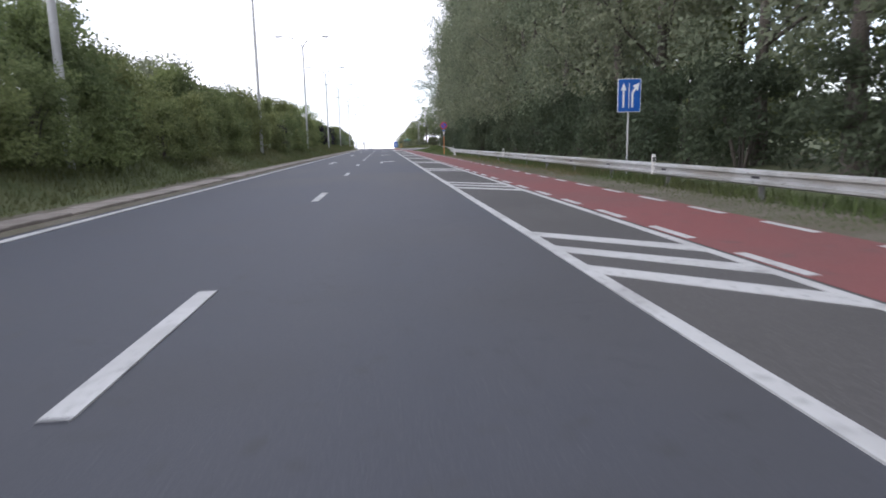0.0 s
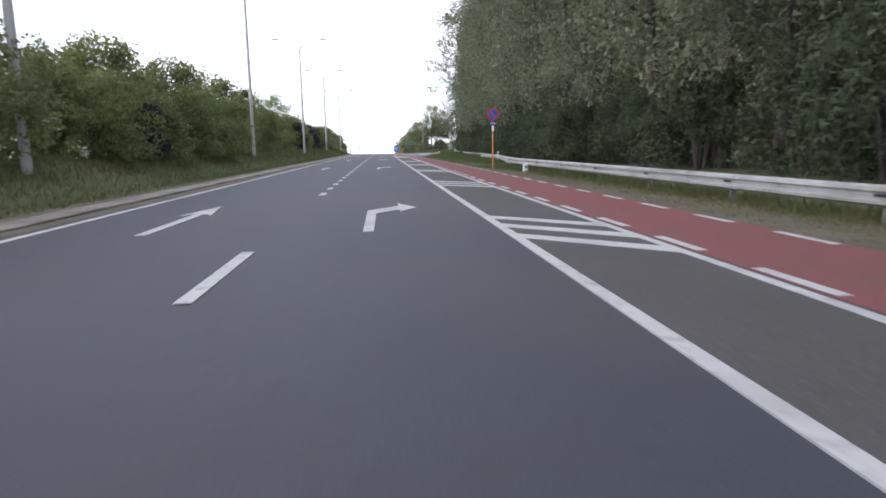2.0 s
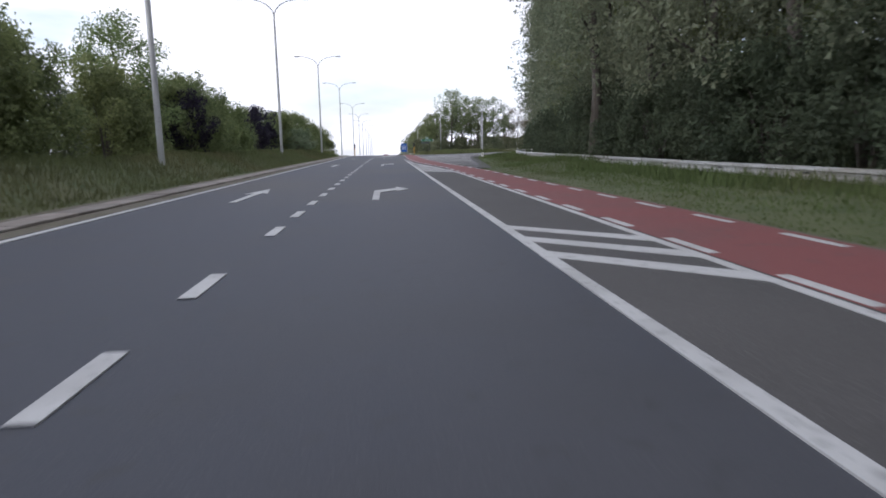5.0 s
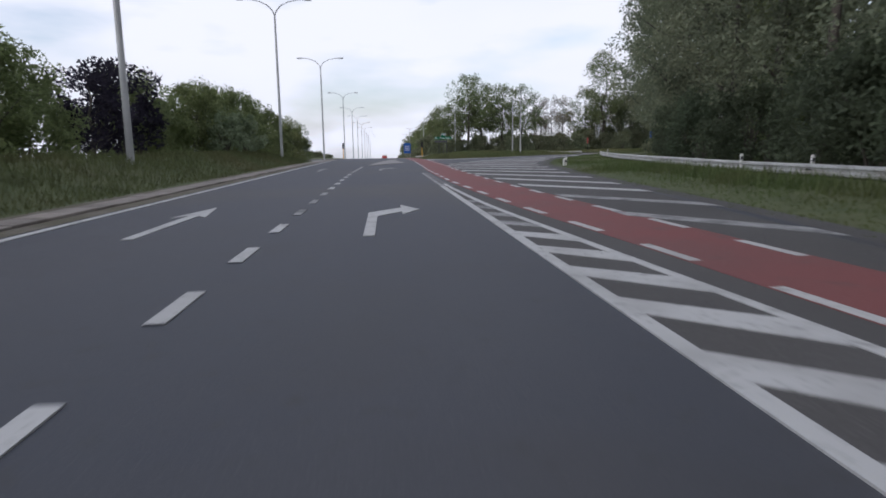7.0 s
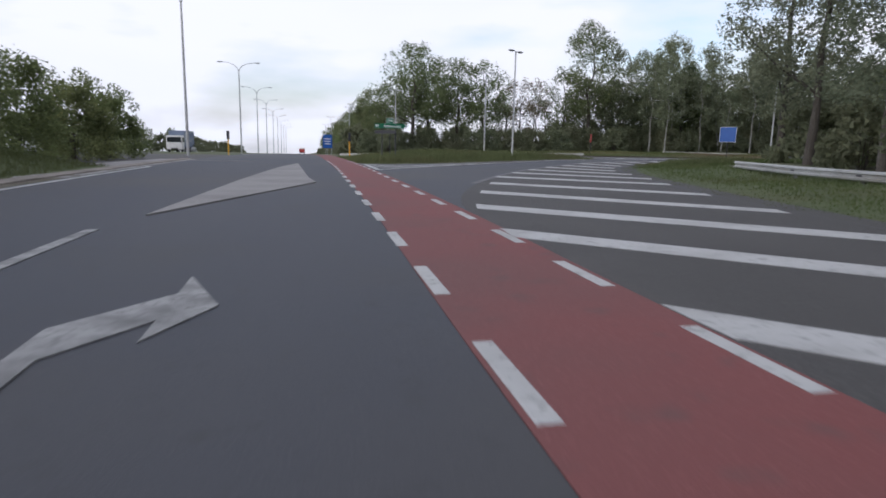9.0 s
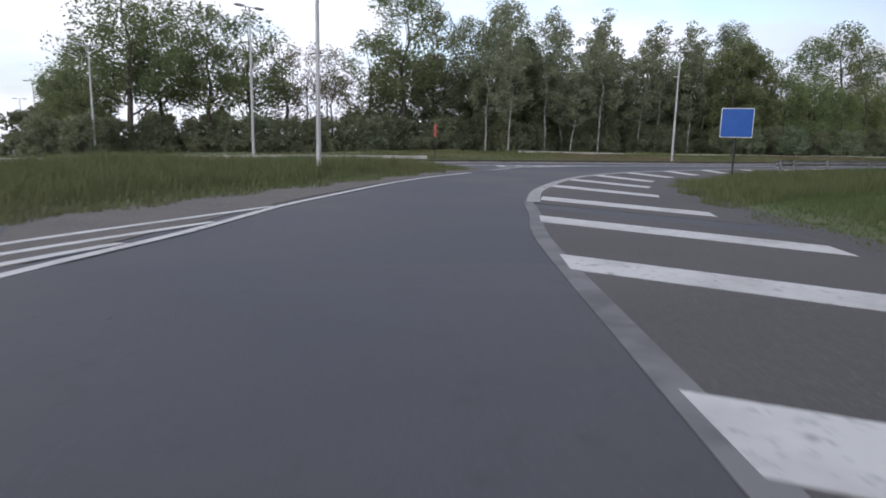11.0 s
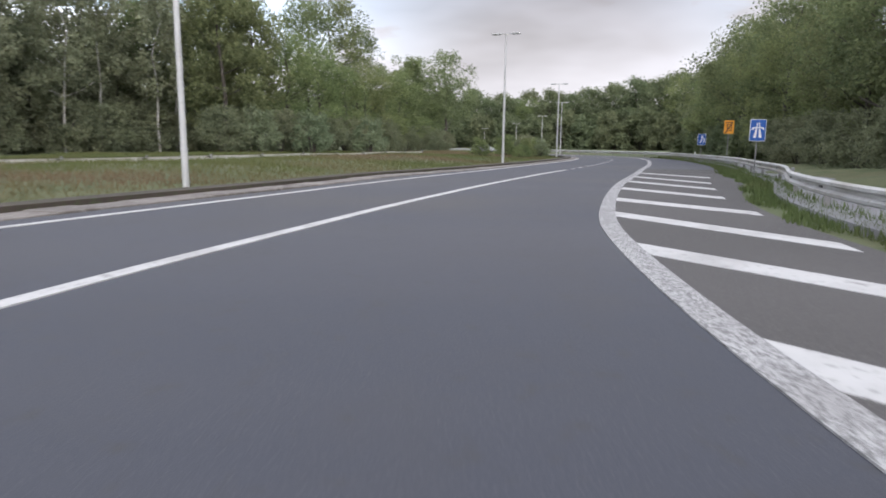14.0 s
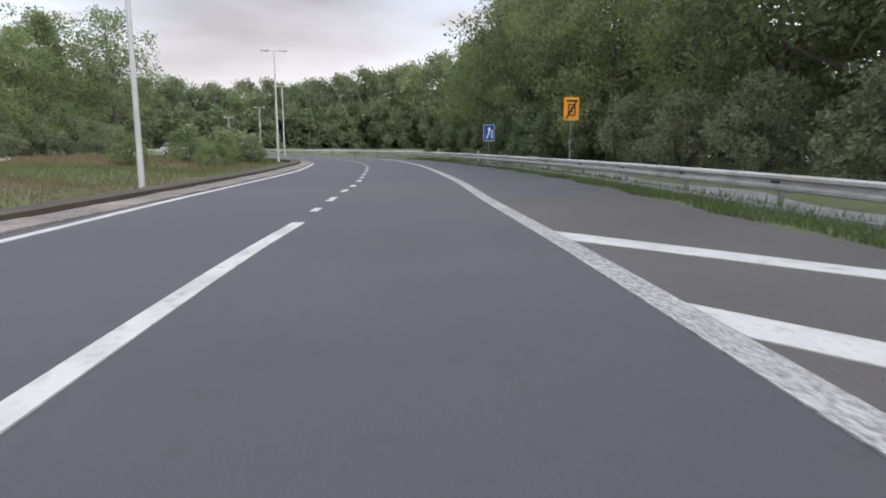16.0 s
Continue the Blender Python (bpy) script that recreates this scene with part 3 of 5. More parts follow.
ribbon("road_joint", [(3.5, 152.5), (3.9, 156.2)], [(15.0, 144.8), (17.0, 149.4)], 0.003, ASPHALT, ramp_road, n=6)
ribbon("hatched_margin", [(3.98, 91), (3.6, 100), (3.4, 109), (3.36, 120), (3.7, 130), (5.9, 137.2), (7.7, 141.0), (10.6, 146.4), (14.7, 152.7), (17.0, 155.8)],
       [(4.7, 90), (6.6, 105), (7.7, 114.7), (8.4, 118.5), (9.4, 126), (11.0, 133), (13.0, 139.5), (15.8, 147), (17.4, 150.0), (18.0, 151.2)], 0.004, ASPHALT_WORN, exit_road, "older brownish asphalt below the hatching", n=110, depth=0.03)
# ramp: inner line, faded first and then thick and textured
band("inner_line", [(5.8, 137.2), (7.6, 141.0), (8.8, 143.3), (10.5, 146.4), (11.7, 148.3), (14.6, 152.7), (16.2, 154.7), (17.6, 156.6)], 0.22, PAINT_GHOST, exit_road, "almost worn away white line", left=0.5, z=0.010)
INNER = [(17.6, 156.65), (19.75, 158.98), (22.9, 161.67), (25.4, 163.48), (27.1, 164.5), (30.2, 165.93), (33.0, 166.78), (36.0, 167.42), (40, 168.0), (44.9, 168.28), (49.0, 168.02), (54.0, 167.43), (58.0, 166.82), (65.0, 165.55), (71.4, 164.48),
         (80.0, 162.95), (93.6, 161.1), (101, 160.58), (108, 160.3), (116, 161.4), (124, 165.0), (133, 171.5), (142, 180.5), (148, 190)]
band("inner_line", INNER, 0.29, RUMBLE, merge_road, "thick textured white edge line", left=0, z=0.013)
ribbon("hatched_margin", [(q[0], q[1] - 0.1) for q in INNER[:15]], [(18.6, 152.0), (19.9, 153.6), (22.5, 156.5), (25.2, 159.0), (27.8, 160.8), (31.1, 162.5), (35.4, 164.0), (40, 164.9), (46.5, 165.1), (52, 164.4), (57, 163.0), (61, 162.2), (66, 161.6), (73, 160.1)], 0.004, ASPHALT_WORN, merge_road, "older brownish asphalt below the hatching", n=90, depth=0.03)
# left edge of the ramp, the gore and the lane line
band("edge_line", [(3.9, 146.75), (6.5, 150.4), (8.6, 153.15), (10.6, 155.35), (12.7, 158.0), (14.5, 159.85), (17.3, 162.6), (19.3, 164.25), (21.5, 165.9), (23.5, 167.3)], 0.16, PAINT, ramp_road, z=0.013)
band("gore_line", [(3.95, 146.8), (4.02, 150), (4.05, 154.0)], 0.2, PAINT, exit_road, z=0.018)
GORE = [((4.25, 154.1), [(5.7, 152.8), (7.1, 153.9), (8.5, 155.2), (10.6, 156.7), (12.6, 158.05)]), ((4.3, 153.2), [(5.5, 151.8), (7.0, 153.1), (8.5, 154.4), (11.1, 156.2)]),
        ((4.3, 151.8), [(5.15, 150.75), (7.0, 152.4), (8.5, 153.7), (9.7, 154.65)]), ((4.3, 150.4), [(4.9, 149.75), (5.95, 150.6), (7.3, 151.65)])]
for end, line in GORE:
    band("gore_stripe", [end, line[0]], 0.17, PAINT, ramp_road, z=0.014)
    band("gore_stripe", line, 0.17, PAINT, ramp_road, step=0.4)
band("edge_line", [(23.4, 167.25), (24.8, 168.3), (26.1, 169.3)], 0.15, PAINT_GHOST, ramp_road, "almost worn away end of the edge line")
band("edge_line", [(26.0, 169.25), (27.6, 170.25)], 0.34, PAINT_WORN, ramp_road)
band("edge_line", [(27.5, 170.2), (29.0, 171.25), (30.4, 171.95)], 0.2, PAINT_WORN, ramp_road, z=0.013)
LANE = [(30.0, 171.7), (33.5, 172.6), (36.8, 173.02), (40.1, 172.92), (44.4, 172.5), (48.0, 172.1), (54.0, 171.23), (60.0, 170.18), (65.0, 169.22), (68.4, 168.45)]
band("lane_line", LANE, 0.20, PAINT, merge_road, z=0.013)
band("gore_line", [(27.6, 174.3), (29.9, 174.12), (32.6, 173.78), (35.0, 173.4), (37.4, 172.98)], 0.14, PAINT, merge_road, z=0.018)
for a, b, c, d in (((29.05, 172.75), (29.4, 172.6), (30.35, 173.95), (29.95, 174.1)), ((30.45, 173.05), (30.8, 172.92), (31.65, 173.85), (31.25, 173.98)),
                   ((31.8, 173.2), (32.1, 173.1), (32.95, 173.68), (32.55, 173.76)), ((33.05, 173.12), (33.35, 173.05), (34.35, 173.45), (34.0, 173.5))):
    patch("gore_block", [a, b, c, d], PAINT, merge_road)
for a, b in (((29.2, 172.62), (30.6, 171.95)), ((30.6, 172.95), (32.3, 172.3)), ((32.0, 173.1), (33.6, 172.6)), ((33.2, 173.0), (34.8, 172.75)), ((28.3, 172.1), (29.6, 171.45)), ((27.9, 171.2), (28.6, 170.9))):
    band("gore_stripe", [a, b], 0.16, PAINT if a[0] > 28.5 else PAINT_WORN, merge_road)
OUTER = [(28.2, 178.1), (31, 177.9), (36.8, 177.5), (43.0, 176.5), (49, 175.52), (55, 174.6), (61.3, 173.37), (67.5, 172.1), (73.5, 171.0), (85, 168.7), (91, 167.75), (101, 166.8), (108, 167.4), (114, 169.4), (120, 173), (128, 180.2), (135, 189)]
band("edge_line", OUTER, 0.16, PAINT, merge_road)
MID = [(70.0, 168.16), (75, 167.15), (80, 166.15), (93, 164.2), (101, 163.6), (108.5, 163.8), (115, 165.4), (122, 169)]
mid = smooth_line(MID, 0.1)
for k in range(22):
    i = int(k * 24)
    if i + 10 < len(mid):
        band("lane_dash", [mid[i], mid[i + 10]], 0.15, PAINT, merge_road)

# ---- ground ----
def inside(poly, x, y):
    p = np.array(poly)
    c = np.zeros(x.shape, bool)
    j = len(p) - 1
    for i in range(len(p)):
        xi, yi, xj, yj = *p[i], *p[j]
        cross = ((yi > y) != (yj > y)) & (x < (xj - xi) * (y - yi) / (yj - yi + 1e-9) + xi)
        c ^= cross
        j = i
    return c


EXIT_L, EXIT_R = [(3.7, 88), (3.7, 154.6)], [(4.6, 88), (5.75, 96), (6.7, 105), (7.8, 114.7), (8.5, 118.5), (9.5, 126), (11.1, 133), (13.1, 139.5), (14.4, 143.5), (15.9, 147)]
RAMP_R = [(15.9, 147), (17.7, 150.4), (19.9, 153.6), (22.5, 156.5), (25.2, 159.0), (27.8, 160.8), (31.1, 162.5), (35.4, 164.0)]
ROADS = [[(-6.34, -95), (-6.34, 720), (3.76, 720), (3.76, 148), (3.38, 120), (3.42, 109), (3.95, 93), (4.9, 50), (4.86, -95)],
         EXIT_R + [(3.7, 154.6), (3.7, 88)],
         ISLAND_S + RAMP_R[::-1],
         [(26.2, 170.5), (27.5, 179.2)] + NORTH[1:] + SOUTH[::-1],
         [(27.5, 179.2), (20, 180.5), (10, 184), (3.7, 188), (3.7, 182.5), (10, 179.3), (20, 176.2), (27.0, 174.8)],
         [(-24, -95), (-24, 720), (-16.5, 720), (-16.5, -95)],
         [(-16.5, 146), (-16.5, 190), (-6, 186), (-6, 150)]]


def road_distance(x, y):
    """How far a place lies from the nearest road, less than nothing on it."""
    best = np.full(x.shape, 1e9)
    on = np.zeros(x.shape, bool)
    for poly in ROADS:
        on |= inside(poly, x, y)
        p = np.array(poly + poly[:1], float)
        for a, b in zip(p[:-1], p[1:]):
            d = b - a
            t = np.clip(((x - a[0]) * d[0] + (y - a[1]) * d[1]) / (d @ d + 1e-9), 0, 1)
            best = np.minimum(best, np.hypot(x - a[0] - t * d[0], y - a[1] - t * d[1]))
    return np.where(on, -best, best)


def ripple(x, y):
    return 0.05 * np.sin(x * 0.7 + 1.3 * np.sin(y * 0.31)) + 0.05 * np.sin(y * 0.53 + 1.1 * np.sin(x * 0.43))


def ground_height(x, y):
    d = road_distance(x, y)
    rise = np.clip((d - 0.9) / 6.0, 0, 1)
    d = np.where((x > 4.5) & (x < 7.6) & (y < 45), np.minimum(d, 0.4), d)
    bank = np.clip((d - 1.5) / 2.4, 0, 1)
    bank = 0.75 * bank * bank * (3 - 2 * bank) * np.clip((150 - y) / 12, 0, 1) * ((x > -16.5) & (x < -6))
    return dip(x, y) + np.where(d < 0.45, -0.06, -0.015 + 0.38 * rise + bank + ripple(x, y) * np.clip((d - 0.9) / 2, 0, 1))


def grid_axis(lo, hi, a, b, fine, coarse):
    return np.unique(np.r_[np.arange(lo, a, coarse), np.arange(a, b, fine), np.arange(b, hi + coarse, coarse)].round(3))


gx, gy = grid_axis(-1500, 1500, -30, 160, 1.0, 60), grid_axis(-800, 2400, -60, 230, 1.0, 60)
GX, GY = np.meshgrid(gx, gy)
GZ = ground_height(GX.ravel(), GY.ravel())
nx = len(gx)
ground = mesh_object("ground", np.stack([GX.ravel(), GY.ravel(), GZ], 1).tolist(), [(r * nx + c, r * nx + c + 1, (r + 1) * nx + c + 1, (r + 1) * nx + c) for r in range(len(gy) - 1) for c in range(nx - 1)], GRASS_GROUND, smooth=True)
tagged(ground, "rough grassy ground between the roads", "ground", kind="structure")

tagged(ribbon("drain_strip", [(38.2, 163.2), (43, 164.4), (46.5, 164.5), (52, 163.65), (57, 162.15), (61, 161.25), (66, 160.5), (73, 159.2), (80, 158.2), (90, 157.4), (100, 156.9)],
              [(39, 159.0), (43, 160.2), (46.5, 160.3), (52, 159.4), (57, 158.0), (61, 157.2), (66, 156.5), (73, 155.4), (80, 154.6), (90, 153.9), (100, 153.4)], 0.10, DRAIN, n=60, depth=0.4), "pale concrete strip behind the guard rail", "pavement", kind="structure")

# verge strips beside the carriageway
tagged(ribbon("verge", [(-8.2, -85), (-8.2, 40), (-8.0, 138)], [(-6.96, -85), (-6.96, 40), (-6.96, 138)], 0.015, SOIL, n=60, depth=0.12), "bare soil verge along the kerb", "verge", kind="structure")
tagged(ribbon("verge", [(4.8, -85), (4.84, 50), (4.54, 75), (4.44, 85), (4.12, 90)], [(7.7, -85), (7.7, 24), (6.4, 33), (5.3, 42), (4.9, 70), (4.4, 89)], -0.002, SOIL, n=60, depth=0.12), "dry brown verge with withered grass beside the path", "verge", kind="structure")
tagged(ribbon("verge", EXIT_R, [(5.2, 87), (6.3, 96), (7.3, 105), (8.5, 114.7), (9.2, 118.5), (10.2, 126), (11.9, 133), (13.8, 139.2), (15.1, 143.2), (16.6, 146.6)], -0.004, ASPHALT_WORN, n=50, depth=0.1), "gravelly edge of the exit", "verge", kind="structure")
tagged(ribbon("verge", RAMP_R, [(16.6, 146.6), (18.4, 150.0), (20.6, 153.1), (23.1, 155.9), (25.7, 158.3), (28.2, 160.1), (31.4, 161.8), (35.6, 163.2)], -0.004, ASPHALT_WORN, n=50, depth=0.1), "gravelly edge of the slip road", "verge", kind="structure")
tagged(ribbon("verge", [(3.9, 155.3), (8.2, 157.7), (12.4, 161.3), (14.8, 163.0), (18.6, 165.6), (22.1, 168.3), (23.7, 169.5), (25.9, 171.1)], ISLAND_S, -0.004, GRAVEL, n=50, depth=0.1), "gravelly edge of the grass island", "verge", kind="structure")
tagged(ribbon("verge", [(8.5, 157.0), (12.8, 160.6), (15.2, 162.3), (19.0, 164.9), (22.5, 167.6), (24.1, 168.8), (26.2, 170.5)], [(8.3, 153.2), (12.4, 158.1), (14.3, 160.1), (17.1, 162.8), (19.1, 164.4), (21.3, 166.1), (24.6, 168.5)], 0.005, GRAVEL, n=50, depth=0.02), "worn gravelly asphalt margin of the grass island", "verge", kind="structure")
tagged(ribbon("verge", [(14, 164.0), (19.2, 166.8), (22.2, 169.1), (24.3, 170.8), (26.0, 172.3), (26.7, 174.6)], [(14, 178.2), (19, 176.5), (22, 175.9), (24.5, 175.4), (26.0, 175.1), (26.75, 174.9)], 0.012, GRASS_GROUND, n=24, depth=0.1), "grassy tip of the traffic island", "verge", kind="structure")
tagged(ribbon("verge", [(q[0], q[1] + 0.62) for q in NORTH[:12]], NORTH[:12], 0.13, SOIL_DARK, n=70, depth=0.2), "dark soil verge beside the slip road", "verge", kind="structure")


# ---- plants ----
def leaves(rng, centres, radii, count, size, flat=1.0, droop=0.0):
    """Rhombic leaf sprays scattered through clumps: vertices and faces."""
    c = np.repeat(np.array(centres), count, 0)
    r = np.repeat(np.array(radii), count)[:, None]
    d = rng.normal(size=c.shape)
    d /= np.linalg.norm(d, axis=1)[:, None]
    p = c + d * r * rng.uniform(0.45, 1.0, (len(c), 1)) * np.array([1, 1, flat])
    u = rng.normal(size=c.shape) + d * 0.4
    u[:, 2] -= droop
    u /= np.linalg.norm(u, axis=1)[:, None]
    w = np.cross(u, rng.normal(size=c.shape))
    w /= np.linalg.norm(w, axis=1)[:, None]
    s = size * rng.uniform(0.6, 1.35, (len(c), 1))
    q = np.stack([p - u * s, p + u * s * 0.75 + w * s * 0.52, p + u * s * 0.75 - w * s * 0.52], 1).reshape(-1, 3)
    return q, np.arange(len(q)).reshape(-1, 3)


def leaf_mesh(name, verts, tris, mat, parent=None):
    me = bpy.data.meshes.new(name)
    n = len(tris)
    me.vertices.add(len(verts))
    me.vertices.foreach_set("co", np.asarray(verts, np.float32).ravel())
    me.loops.add(3 * n)
    me.loops.foreach_set("vertex_index", np.asarray(tris, np.int32).ravel())
    me.polygons.add(n)
    me.polygons.foreach_set("loop_start", np.arange(0, 3 * n, 3, dtype=np.int32))
    me.materials.append(mat)
    me.update(calc_edges=True)
    me.validate()
    ob = new(name, me)
    if parent is not None:
        ob.parent = parent
    return ob


def make_tree(seed, height, spread, crown_from, mat, bark, clumps=80, per=55, size=0.2, trunk=0.22, limbs=9, shape="round", kind="tree", lean=0.0):
    rng = np.random.default_rng(seed)
    ob = empty(kind)
    verts, faces = [], []

    def add(points, radii, sides):
        v, f = tube(points, radii, sides, cap=False)
        o = len(verts)
        verts.extend(v)
        faces.extend(tuple(i + o for i in q) for q in f)

    top = height * 0.93
    bend = rng.uniform(-0.25, 0.25, (7, 2)) * height / 12
    spine = [Vector((bend[i][0] * i / 3 + lean * i / 6, bend[i][1] * i / 3, top * i / 6 - (0.3 if i == 0 else 0))) for i in range(7)]
    add(spine, [trunk * (1.25 if i == 0 else 1) * (1 - i / 6.6) for i in range(7)], 8)
    centres, radii = [], []
    for k in range(limbs):
        t = rng.uniform(crown_from * 0.75, 0.92)
        base = spine[int(t * 6)].lerp(spine[min(int(t * 6) + 1, 6)], t * 6 % 1)
        a = 2 * math.pi * (k / limbs + rng.uniform(-0.08, 0.08)) * 2.4
        reach = spread * (1.0 - 0.55 * t) * rng.uniform(0.7, 1.05)
        tip = base + Vector((math.cos(a) * reach, math.sin(a) * reach, reach * rng.uniform(0.35, 0.9)))
        mid_ = base.lerp(tip, 0.5) + Vector((0, 0, -0.06 * reach))
        add([base, mid_, tip], [trunk * 0.42 * (1.1 - t), trunk * 0.26 * (1.1 - t), 0.02], 5)
        for q in (0.6, 0.8, 1.0):
            centres.append(base.lerp(tip, q) + Vector(rng.normal(size=3) * 0.3))
            radii.append(spread * rng.uniform(0.16, 0.28))
    while len(centres) < clumps:
        z = rng.uniform(crown_from, 1.0)
        u = (z - crown_from) / (1 - crown_from)
        wide = {"round": math.sin(math.pi * min(max(u * 0.86 + 0.12, 0), 1)) ** 0.6, "tall": math.sin(math.pi * min(max(u * 0.8 + 0.15, 0), 1)) ** 0.5 * 0.85, "cone": (1 - u) * 0.9 + 0.1}[shape]
        a, r = rng.uniform(0, 2 * math.pi), spread * wide * math.sqrt(rng.uniform(0.15, 1.0)) * rng.uniform(0.75, 1.1)
        centres.append(Vector((math.cos(a) * r, math.sin(a) * r, z * height)) + Vector((lean * z, 0, 0)))
        radii.append(spread * rng.uniform(0.17, 0.32))
    mesh_object("trunk", verts, faces, bark, ob, smooth=True)
    v, q = leaves(rng, [tuple(c) for c in centres], radii, int(per * 1.3), size * 0.80, flat=0.85)
    leaf_mesh("crown", v, q, mat, ob)
    return ob


def make_shrub(seed, height, spread, mat, clumps=60, per=55, size=0.14, kind="shrub", blossom=0):
    rng = np.random.default_rng(seed)
    ob = empty(kind)
    verts, faces = [], []
    for k in range(9):
        a, r = rng.uniform(0, 6.28), spread * rng.uniform(0.15, 0.6)
        tip = Vector((math.cos(a) * r, math.sin(a) * r, height * rng.uniform(0.4, 0.72)))
        v, f = tube([(0.1 * math.cos(a), 0.1 * math.sin(a), -0.2), tip * 0.5 + Vector((0, 0, 0.1 * height)), tip], [0.05, 0.035, 0.012], 5, cap=False)
        o = len(verts)
        verts.extend(v)
        faces.extend(tuple(i + o for i in q) for q in f)
    mesh_object("stem", verts, faces, BARK, ob, smooth=True)
    centres, radii = [], []
    for k in range(clumps):
        z = rng.uniform(0.06, 0.93)
        a, r = rng.uniform(0, 6.28), spread * (1 - 0.62 * z ** 2) * math.sqrt(rng.uniform(0.1, 1)) * rng.uniform(0.8, 1.12)
        centres.append((math.cos(a) * r, math.sin(a) * r, z * height * rng.uniform(0.85, 1.08)))
        radii.append(spread * rng.uniform(0.16, 0.3))
    v, q = leaves(rng, centres, radii, int(per * 1.4), size * 0.80)
    leaf_mesh("foliage", v, q, mat, ob)
    if blossom:
        pick = rng.permutation(len(centres))[:blossom]
        v, q = leaves(rng, [np.array(centres[i]) * 1.06 for i in pick], [radii[i] * 0.9 for i in pick], 26, 0.09)
        leaf_mesh("blossom", v, q, BLOSSOM, ob)
    return ob


kinds = {
    "oak": make_tree(1, 13.0, 5.0, 0.30, LEAF_OAK, BARK, 112, 66, 0.175, 0.28, 13),
    "oak_b": make_tree(2, 12.0, 4.4, 0.28, LEAF_OAK, BARK, 104, 64, 0.17, 0.24, 12),
    "tall_oak": make_tree(13, 18.0, 5.0, 0.30, LEAF_OAK, BARK, 120, 58, 0.19, 0.3, 14),
    "tall_oak_b": make_tree(14, 16.5, 4.2, 0.36, LEAF_BIRCH, BARK, 96, 48, 0.19, 0.22, 13, "tall"),
    "poplar": make_tree(3, 22.0, 5.2, 0.14, LEAF_POPLAR, BARK, 140, 104, 0.142, 0.26, 14, "tall"),
    "poplar_b": make_tree(4, 19.0, 4.4, 0.16, LEAF_POPLAR, BARK, 140, 98, 0.146, 0.22, 13, "tall"),
    "birch": make_tree(5, 14.0, 2.7, 0.28, LEAF_BIRCH, BIRCH, 76, 38, 0.19, 0.085, 10, "tall"),
    "birch_b": make_tree(6, 11.5, 2.2, 0.34, LEAF_BIRCH, BIRCH, 60, 38, 0.18, 0.07, 9, "tall", lean=1.2),
    "fresh": make_tree(7, 10.5, 3.8, 0.06, LEAF_FRESH, BARK, 110, 88, 0.14, 0.2, 10),
    "dark": make_tree(8, 14.0, 4.0, 0.05, LEAF_OAK, BARK, 115, 84, 0.19, 0.22, 11, "tall"),
    "conifer": make_tree(16, 9.0, 2.2, 0.06, LEAF_OAK, BARK, 120, 78, 0.14, 0.14, 12, "cone"),
    "sparse": make_tree(9, 9.5, 2.6, 0.25, LEAF_BROWN, BARK, 60, 22, 0.13, 0.12, 12, "tall"),
    "purple": make_tree(11, 5.6, 2.6, 0.12, LEAF_PURPLE, BARK, 70, 45, 0.17, 0.14, 9),
    "shrub": make_shrub(21, 6.6, 3.1, LEAF_SHRUB, 125, 66, 0.145),
    "shrub_b": make_shrub(22, 5.6, 2.7, LEAF_SHRUB, 115, 64, 0.14),
    "bush": make_shrub(23, 2.6, 1.8, LEAF_FRESH, 55, 45, 0.12, kind="bush"),
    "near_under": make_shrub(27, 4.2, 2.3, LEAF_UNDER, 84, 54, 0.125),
    "under": make_shrub(24, 4.2, 2.6, LEAF_BANK, 56, 32, 0.30),
    "wood_mid": make_tree(15, 10.5, 3.4, 0.08, LEAF_BANK, BARK, 96, 44, 0.19, 0.12, 12, "tall"),
    "wood_under": make_shrub(31, 4.0, 2.5, LEAF_BANK, 90, 46, 0.17),
    "far_under": make_shrub(28, 4.2, 2.6, LEAF_FAR, 70, 56, 0.22),
    "far_tree": make_tree(12, 10.5, 4.2, 0.04, LEAF_FAR, BARK, 100, 64, 0.22, 0.2, 10),
    "side_under": make_shrub(29, 4.2, 2.4, LEAF_BANK, 80, 50, 0.14),
    "willow": make_shrub(25, 3.0, 1.7, LEAF_GREY, 55, 40, 0.13, kind="bush"),
    "back_shrub": make_shrub(32, 6.6, 3.1, LEAF_POPLAR, 120, 64, 0.14),
    "near_hedge": make_shrub(30, 4.4, 2.6, LEAF_SHRUB, 96, 64, 0.12),
    "elder": make_shrub(26, 5.0, 2.5, LEAF_SHRUB, 80, 52, 0.135, blossom=16),
}
